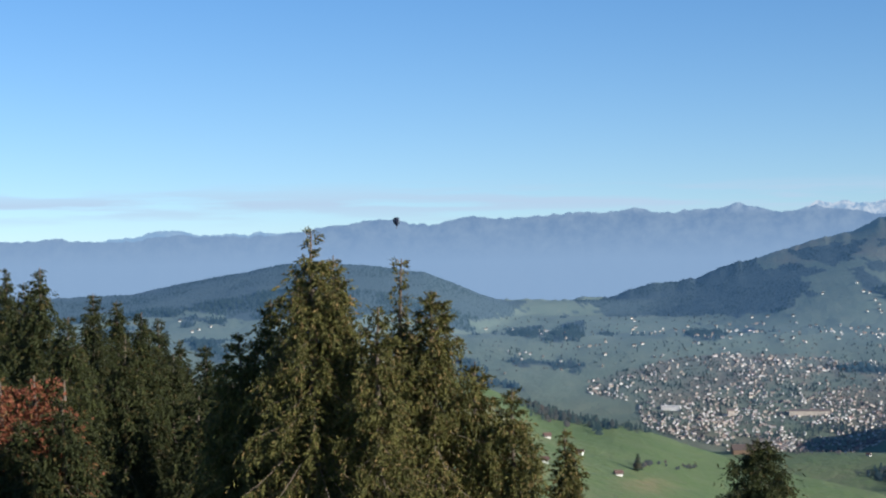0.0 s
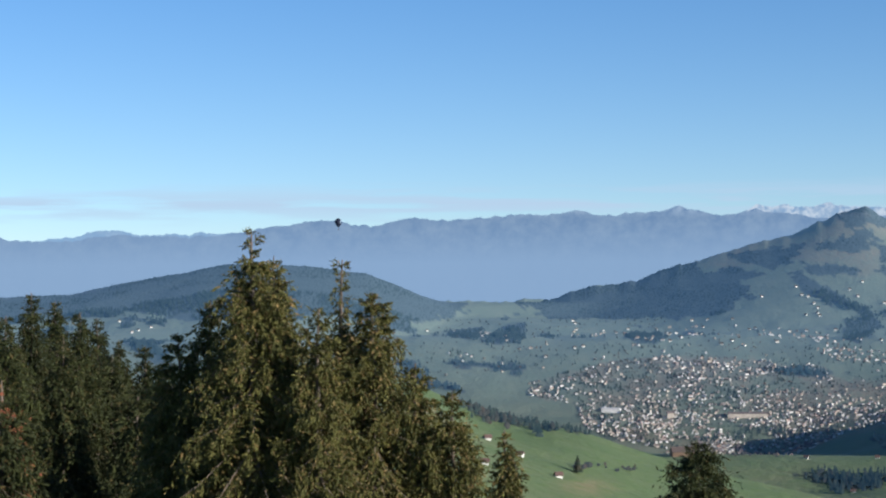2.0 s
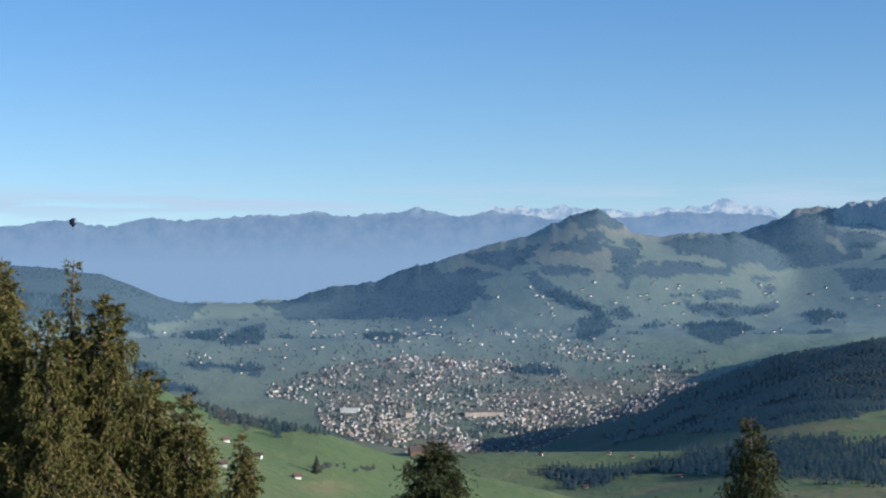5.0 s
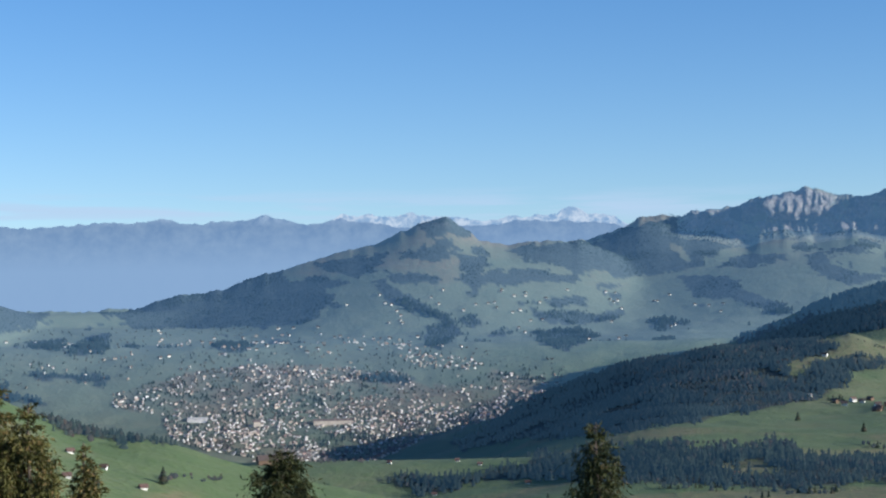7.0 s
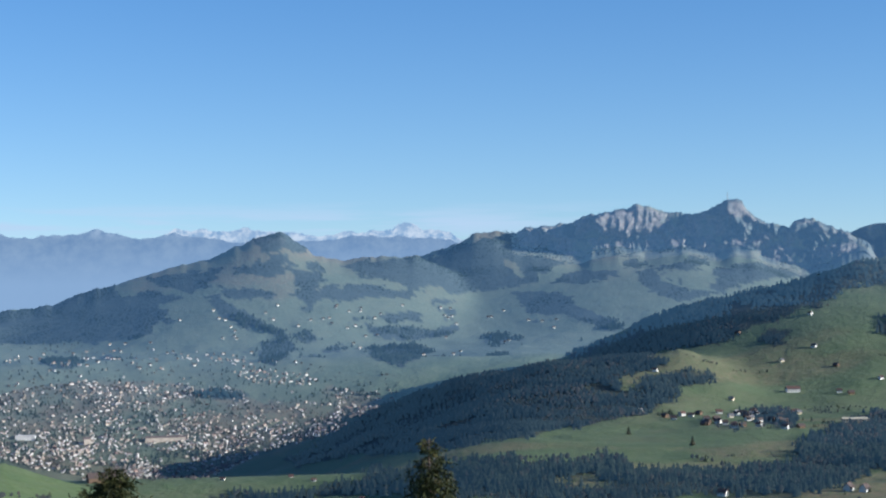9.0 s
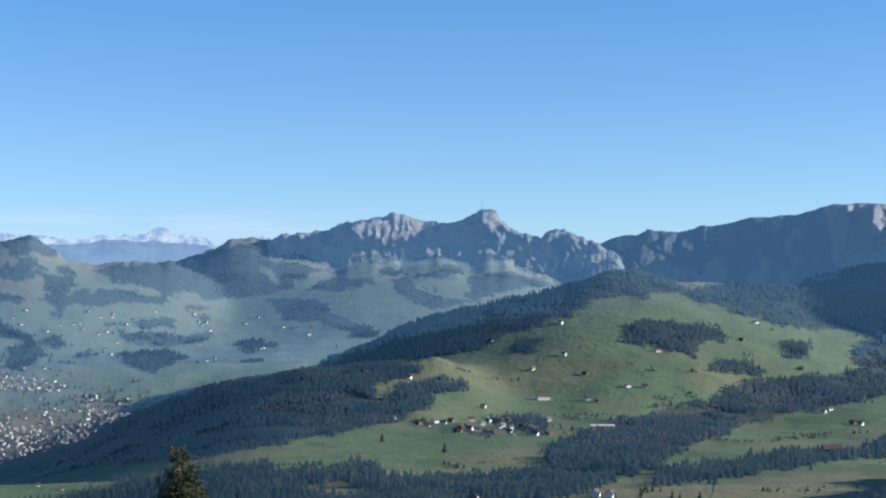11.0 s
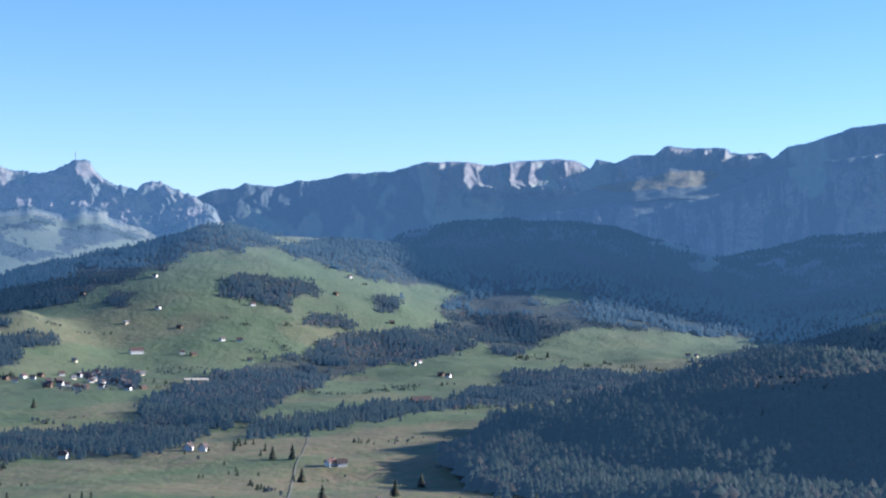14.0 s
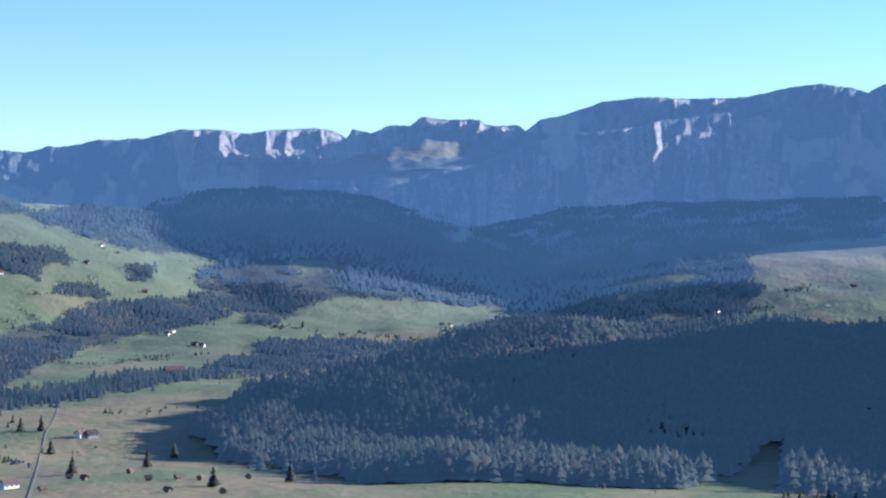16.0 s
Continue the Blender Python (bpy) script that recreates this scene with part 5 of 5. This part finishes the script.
put(house("town_hall", "long white hall with a flat roof in the town", 30, 14, 4.5, 1, DULL_WHITE, DULL_WHITE, 0, False, "hall", HALL), 7.43, -4.55, -6)
put(house("town_hall", "tall cream building in the town", 11, 9, 8, 2.5, DULL_CREAM, HAZY_TILE, 0, False, "hall", HALL), 9.35, -4.77, 10)

# garden and roadside trees in and round the town
rng = np.random.RandomState(31)
n = 3200
ga_, ge_ = rng.uniform(1, 20, n * 4), rng.uniform(-6, -1.5, n * 4)
ok = inside(TOWN, ga_, ge_) | (inside(SUBURB, ga_, ge_) & (rng.rand(n * 4) < 0.25))
ga_, ge_ = ga_[ok][:n], ge_[ok][:n]
gp = []
for a_, e_ in zip(ga_, ge_):
    r_, z_ = spot(a_, e_)
    gp.append(at(a_, r_, z_ - 0.3))
forest("town_trees", "dull garden trees among the houses of the town", np.array(gp), rng, 5.0, 0.42, 0.7, NEEDLE_MID, AUTUMN_MID, 2, 6)


# ---- trees close to the lookout ----
BARK = plain("grey_brown_bark", (0.17, 0.13, 0.10), 0.95, 0.25, 3.0)
SPRAY = leaf_material("olive_spruce_sprays", (0.045, 0.046, 0.012), (0.175, 0.155, 0.036), (0.28, 0.18, 0.07), 0.13, 0.7, 0.25, 1.45)
# own dark green, deepened further to imitate shade in the wood
SPRAY_DARK = leaf_material("dark_spruce_sprays", (0.015, 0.02, 0.006), (0.075, 0.08, 0.02), (0.13, 0.09, 0.03), 0.08, 0.7, 0.25, 1.45)
RUSSET = leaf_material("russet_beech_leaves", (0.11, 0.034, 0.016), (0.23, 0.075, 0.034), (0.22, 0.13, 0.05), 0.2, 0.7, 0.25, 1.45)


def tube(points, radii, sides=6):
    """A tapered limb along a line of points."""
    v, f = [], []
    for k, (p, r) in enumerate(zip(points, radii)):
        for i in range(sides):
            a = 2 * math.pi * i / sides
            v.append((p[0] + r * math.cos(a), p[1] + r * math.sin(a), p[2]))
        if k:
            for i in range(sides):
                j = (i + 1) % sides
                a0, a1, b0, b1 = (k - 1) * sides + i, (k - 1) * sides + j, k * sides + i, k * sides + j
                f += [(a0, a1, b1), (a0, b1, b0)]
    return v, f


def sprays(base, way, length, width, rng):
    """Narrow folded blades, one small clump of needles each."""
    n = len(base)
    way = way / np.linalg.norm(way, axis=1, keepdims=True)
    side = np.cross(way, rng.normal(size=(n, 3)))
    side /= np.linalg.norm(side, axis=1, keepdims=True) + 1e-9
    other = np.cross(way, side)
    tip, mid = base + way * length[:, None], base + way * (0.45 * length)[:, None]
    fold = other * (0.5 * width)[:, None]
    v = np.stack([base, mid + side * width[:, None] + fold, tip, mid - side * width[:, None] + fold], 1)
    f = np.array([(0, 1, 2), (0, 2, 3)])
    return v.reshape(-1, 3), (f[None] + (np.arange(n) * 4)[:, None, None]).reshape(-1, 3)


def spruce(name, label, height, radius, seed, dense=1.0, full=None, fade=0.75, bare_top=0.0, mat=None, size=1.0, category="tree", group=""):
    """A spruce with whorled drooping limbs hung with sprays. full: height of the crown that is kept dense. bare_top: a thin brushy mast at the top."""
    rng = np.random.RandomState(seed)
    thing = tagged(new(name), label, category, group)
    lean = rng.uniform(-0.012, 0.012, 2)
    zs = np.linspace(-1.0, height, 14)
    line = [(lean[0] * z + 0.04 * math.sin(z * 1.3 + seed), lean[1] * z, z) for z in zs]
    v, f = tube(line, [0.016 * height * (1 - max(z, 0) / height) ** 0.8 + 0.018 for z in zs], 7)
    part("trunk", numpy_mesh("trunk", v, f, True), BARK, thing)
    limb_v, limb_f, bases, ways, lens = [], [], [], [], []
    z, count = height - 0.3 * size, 0
    while z > height * 0.08:
        depth = height - z
        close = 1.0 if not full or depth < full else 0.3
        if depth < bare_top:
            reach = 0.22 + 0.10 * depth / max(bare_top, 0.1)
        else:
            reach = radius * min(1.0, max(0.0, depth - 0.75 * bare_top) / (height * fade)) ** 0.83
        for i in range(6 if depth > 1 else 5):
            a = count * 2.4 + i * 1.047 + rng.uniform(-0.35, 0.35)
            long = max(0.07 * size, reach * rng.uniform(0.5, 1.2))
            rise = 0.9 - 1.3 * min(1, depth / (0.5 * height)) + rng.uniform(-0.15, 0.15)
            t = np.linspace(0, 1, 6)
            out = long * t
            up = rise * long * t - 0.35 * long * t ** 2 + 0.22 * long * t ** 4
            z0 = z + rng.uniform(-0.12, 0.12)
            spine = np.stack([out * math.cos(a) + lean[0] * z0, out * math.sin(a) + lean[1] * z0, z0 + up], 1)
            lv, lf = tube(spine.tolist(), [0.028 * (1 - 0.8 * q) * min(1, long) + 0.006 for q in t], 3)
            limb_f += [[x_ + len(limb_v) for x_ in tri] for tri in lf]
            limb_v += lv
            strands = int(max(2, (1.5 + 14 * long) * dense * close / size)) if depth > bare_top else 1 + int(rng.rand() < 0.6)
            m = 11 if size < 1.2 else 7
            q = np.repeat(rng.uniform(0.12, 1.0, strands) ** 0.8, m)
            b = np.stack([np.interp(q, t, spine[:, k]) for k in range(3)], 1)
            droop = np.clip(depth / 2.2, 0.1, 1)
            run = rng.normal(size=(strands, 3)) * (0.5, 0.5, 0.2) + np.array((0.4 * math.cos(a), 0.4 * math.sin(a), 0.45 - 1.75 * droop))
            run = np.repeat(run * (size * rng.uniform(0.2, 0.65, (strands, 1)) * min(1.0, 0.2 + long)), m, 0)
            along = np.tile(np.linspace(0.0, 1.0, m), strands)
            bases.append(b + run * along[:, None] + rng.normal(size=(m * strands, 3)) * 0.025 * size)
            ways.append(run / (np.linalg.norm(run, axis=1, keepdims=True) + 1e-6) + rng.normal(size=(m * strands, 3)) * 0.55)
            lens.append(size * rng.uniform(0.10, 0.22, m * strands) * (1.0 if size < 1.2 else 1.3) * min(1.0, 0.5 + long))
        z -= size * rng.uniform(0.2, 0.32) * (1 if close == 1 else 1.5)
        count += 1
    part("branchwork", numpy_mesh("branchwork", limb_v, limb_f), BARK, thing, "bare grey-brown boughs")
    lens = np.concatenate(lens)
    v, f = sprays(np.concatenate(bases), np.concatenate(ways), lens, lens * 0.095 + 0.011 * size, rng)
    part("crown", numpy_mesh("crown", v, f), mat or SPRAY, thing, "hanging needle sprays")
    return thing


def stand(thing, az, r, z=None):
    thing.matrix_basis = pose(*at(az, r, float(land(az, r)) - 0.1), rz=-az)
    return thing


def reach_up(az, r, el):
    """Height of a tree at this place whose tip shows at this elevation."""
    return EYE + r * math.tan(radians(el)) - float(land(az, r)) + 0.1


CLUMP = "spruces below the lookout"
for k, (az, el, r, wide, bare_top, words) in enumerate((
        (-4.26, 1.50, 52, 4.0, 0.8, "old olive spruce hung with brown cones"),
        (-3.50, 0.61, 53, 2.8, 0.0, "bushy olive spruce leaning on its neighbour"),
        (-1.34, 0.48, 54, 2.6, 2.0, "spruce with a bare brushy top"),
        (-0.26, -0.60, 53, 3.0, 0.0, "pointed olive spruce in the clump"),
        (-2.22, -1.10, 51, 2.2, 0.0, "short spruce between taller ones"),
        (0.94, -2.94, 54, 2.3, 0.0, "low olive spruce at the edge of the clump"),
        (2.21, -3.84, 53, 2.1, 0.0, "broken-topped open spruce at the edge of the clump"),
        (4.04, -5.15, 56, 1.3, 0.0, "slender young spruce beside the clump"),
        (-6.57, -1.86, 54, 2.4, 0.0, "dark spruce at the back of the clump"),
        (-5.60, -0.80, 55, 2.4, 0.0, "olive spruce at the back of the clump"))):
    stand(spruce("spruce_tree", words, reach_up(az, r, el), wide, 40 + k, 1.1, 8.0, 0.75, bare_top, SPRAY, 1.0, group=CLUMP), az, r)
stand(spruce("spruce_tree", "broad bushy spruce top with several leaders", reach_up(10.2, 98, -5.5), 3.0, 61, 1.3, 6.0, 0.45, 0.0, SPRAY_DARK, 1.3, group=CLUMP), 10.2, 98)
stand(spruce("spruce_tree", "slender open spruce with a pale trunk", reach_up(20.63, 96, -4.75), 3.6, 62, 0.8, 6.0, 0.75, 0.0, SPRAY_DARK, 1.3, group=CLUMP), 20.63, 96)
EDGE = "spruces of the wood edge"
edge = [(-6.9, -3.4), (-8.0, -3.9), (-12.3, -3.9), (-13.6, -4.6), (-14.8, -4.4), (-14.10, 0.30), (-12.96, 0.34), (-11.40, -0.50), (-10.65, -0.77), (-9.85, -1.16), (-9.21, -1.34), (-8.55, -2.08), (-7.86, -2.28), (-7.23, -2.81), (-13.58, -0.14), (-12.09, -1.25), (-10.31, -2.01), (-8.9, -2.6), (-15.3, 0.1), (-16.2, 0.6)]
for k, (az, el) in enumerate(edge):
    r = (76 + 9 * (k % 3) if k < 2 else 66 if k < 5 else 90 + 9 * (k % 3) if k < 14 else 80 + 8 * (k % 3))
    stand(spruce("spruce_tree", "dark green spruce at the edge of the wood", reach_up(az, r, el), 2.9, 80 + k, 1.15, 8.0, 0.7, 0.0, SPRAY_DARK, 1.2, group=EDGE), az, r)


def beech(name, label, height, radius, seed, az, r):
    """A broadleaved tree: trunk, forked limbs, and a crown of small leaves in clumps."""
    rng = np.random.RandomState(seed)
    thing = tagged(new(name), label, "tree")
    v, f = tube([(0, 0, -1), (0.1, 0, height * 0.3), (0.05, 0.1, height * 0.7), (0, 0, height * 0.9)], [0.3, 0.24, 0.12, 0.03], 8)
    part("trunk", numpy_mesh("trunk", v, f, True), BARK, thing)
    lv, lf, leaves = [], [], []
    for i in range(26):
        a, z0 = rng.uniform(0, 6.28), height * rng.uniform(0.3, 0.8)
        long = radius * rng.uniform(0.6, 1.1) * (1.2 - z0 / height)
        end = np.array((long * math.cos(a), long * math.sin(a), z0 + long * rng.uniform(0.5, 1.1)))
        tv, tf = tube([(0, 0, z0), tuple(end * (0.5, 0.5, 1) * (1, 1, 0.5) + np.array((0, 0, z0 * 0.5))), tuple(end)], [0.09, 0.05, 0.015], 4)
        lf += [[x_ + len(lv) for x_ in tri] for tri in tf]
        lv += tv
        for _ in range(9):
            c = end * rng.uniform(0.6, 1.05) + rng.normal(size=3) * 0.45
            leaves.append(c + rng.normal(size=(34, 3)) * (0.3, 0.3, 0.22))
    part("branchwork", numpy_mesh("branchwork", lv, lf), BARK, thing)
    p = np.concatenate(leaves)
    ln = rng.uniform(0.12, 0.24, len(p))
    v, f = sprays(p, rng.normal(size=p.shape), ln, ln * 0.4, rng)
    part("crown", numpy_mesh("crown", v, f), RUSSET, thing, "russet autumn leaves")
    return stand(thing, az, r)


for k, (az, el, r, wide) in enumerate(((-13.25, -2.2, 74, 0.8), (-14.3, -2.4, 73, 0.75), (-12.3, -2.4, 78, 0.35))):
    beech("beech_tree", "russet autumn beech among dark spruces", reach_up(az, r, el), wide, 7 + k, az, r)

# lone trees in the fields
LONE = "lone field trees"
lone = tagged(new("field_tree"), "lone dark spruce in a meadow", "tree", LONE)
v, f = tube([(0, 0, -1), (0, 0, 3), (0, 0, 9)], [0.35, 0.25, 0.05], 6)
part("trunk", numpy_mesh("trunk", v, f), BARK, lone)
v, f = conifer_shape(7, 11, 3)
part("crown", numpy_mesh("crown", np.array(v) * (3.8, 3.8, 9.6), f, True), FIELD_GREEN, lone)
for k, (az, el) in enumerate([(37.36, -6.74), (36.71, -6.73), (37.67, -7.46), (40.75, -7.90), (41.60, -7.61), (45.40, -8.39), (38.36, -8.10), (42.89, -8.52), (44.24, -6.84), (45.70, -3.33), (26.97, -4.68), (29.04, -5.03), (6.32, -6.55), (4.16, -6.55)]):
    put(lone, az, el, 40 * k)

# ---- balloon and summit mast ----
SKIN = plain("dark_balloon_fabric", (0.02, 0.025, 0.05), 0.6, 0.2, 0.5)
PALE = plain("pale_balloon_panel", (0.22, 0.28, 0.36), 0.6, 0.1, 0.5)
BASKET = plain("wicker_basket", (0.15, 0.1, 0.06), 0.9, 0.2, 2.0)
balloon = tagged(new("hot_air_balloon"), "dark blue hot-air balloon with a pale panel, hanging in the air", "balloon")


def turned(profile, sides, pick=None):
    bm = bmesh.new()
    rings = [[bm.verts.new((r * math.cos(2 * math.pi * i / sides), r * math.sin(2 * math.pi * i / sides), z)) for i in range(sides)] for r, z in profile]
    for a, b in zip(rings, rings[1:]):
        for i in range(sides):
            if pick is None or pick(i):
                bm.faces.new((a[i], a[(i + 1) % sides], b[(i + 1) % sides], b[i]))
    bmesh.ops.recalc_face_normals(bm, faces=bm.faces[:])
    return bm


shape = [(0.9, 0.0), (2.2, 1.8), (4.2, 4.2), (5.6, 6.8), (6.2, 9.6), (5.6, 12.2), (3.8, 14.2), (1.8, 15.2), (0.1, 15.5)]
envelope = part("envelope", turned(shape, 24), SKIN, balloon)
envelope.data.polygons.foreach_set("use_smooth", np.ones(len(envelope.data.polygons), bool))
part("panel", turned([(r * 1.02 + 0.03, z) for r, z in shape[3:6]], 24, lambda i: i in (19, 20)), PALE, envelope, "pale fabric panel")
bm = bmesh.new()
box(bm, -0.8, 0.8, -0.8, 0.8, -4.2, -3.0)
part("basket", bm, BASKET, balloon)
for sx in (-0.7, 0.7):
    for sy in (-0.7, 0.7):
        v, f = tube([(sx, sy, -3.0), (sx * 1.1, sy * 1.1, 0.1)], [0.05, 0.05], 4)
        part("rope", numpy_mesh("rope", v, f), BASKET, balloon)
balloon.matrix_basis = pose(*at(-1.49, 3000, EYE + 3000 * math.tan(radians(1.70)) - 8), rz=20)

METAL = plain("grey_steel", (0.3, 0.3, 0.32), 0.5, 0.1, 1.0)
mast = tagged(new("radio_mast"), "slim grey radio mast on the rocky summit", "mast")
v, f = tube([(0, 0, -4), (0, 0, 6), (0, 0, 18)], [1.0, 0.8, 0.35], 6)
part("pole", numpy_mesh("pole", v, f), METAL, mast)
for h in (7, 11, 14):
    bm = turned([(0.6, h - 0.3), (1.6, h - 0.3), (1.6, h + 0.3), (0.6, h + 0.3)], 8)
    part("platform", bm, METAL, mast)
mast.matrix_basis = pose(*at(30.25, 4425, EYE + 4420 * math.tan(radians(3.0))))

# small hay sheds dotted over the boggy meadow
shed = house("hay_shed", "tiny weathered hay shed on a meadow", 2.6, 2.0, 1.5, 0.9, TIMBER, TILE, 0, False, "shed", "hay sheds on the meadow")
for k, (az, el) in enumerate([(40.79, -8.33), (41.75, -8.3), (42.47, -8.3), (43.21, -8.76), (38.75, -8.28), (38.27, -8.24), (37.44, -8.62), (40.19, -8.08), (44.03, -8.27), (41.43, -8.7)]):
    put(shed, az, el, 35 * k)

# pale farm lane winding down the meadow
LANE = plain("pale_gravel", (0.28, 0.27, 0.2), 0.95, 0.15, 0.5)
lane = [(r_ * math.sin(radians(a_)), r_ * math.cos(radians(a_))) for a_, r_ in ((a_, spot(a_, e_)[0]) for a_, e_ in [(37.0, -8.9), (37.22, -8.15), (37.36, -7.5), (37.48, -6.95), (37.85, -6.2), (37.86, -5.8)])]
bm = bmesh.new()
rows = []
for (x0, y0), (x1, y1) in zip(lane, lane[1:]):
    for k in range(12):
        t = k / 12
        px, py = x0 + (x1 - x0) * t, y0 + (y1 - y0) * t
        d = math.hypot(x1 - x0, y1 - y0)
        row = []
        for side in (-0.5, 0.5):
            qx, qy = px - (y1 - y0) / d * side, py + (x1 - x0) / d * side
            row.append(bm.verts.new((qx, qy, float(land(math.degrees(math.atan2(qx, qy)), math.hypot(qx, qy))) + 0.35)))
        rows.append(row)
for a_, b_ in zip(rows, rows[1:]):
    bm.faces.new((a_[0], a_[1], b_[1], b_[0]))
bmesh.ops.recalc_face_normals(bm, faces=bm.faces[:])
tagged(part("road", bm, LANE), "pale gravel farm lane across the meadow", "road", kind="structure")
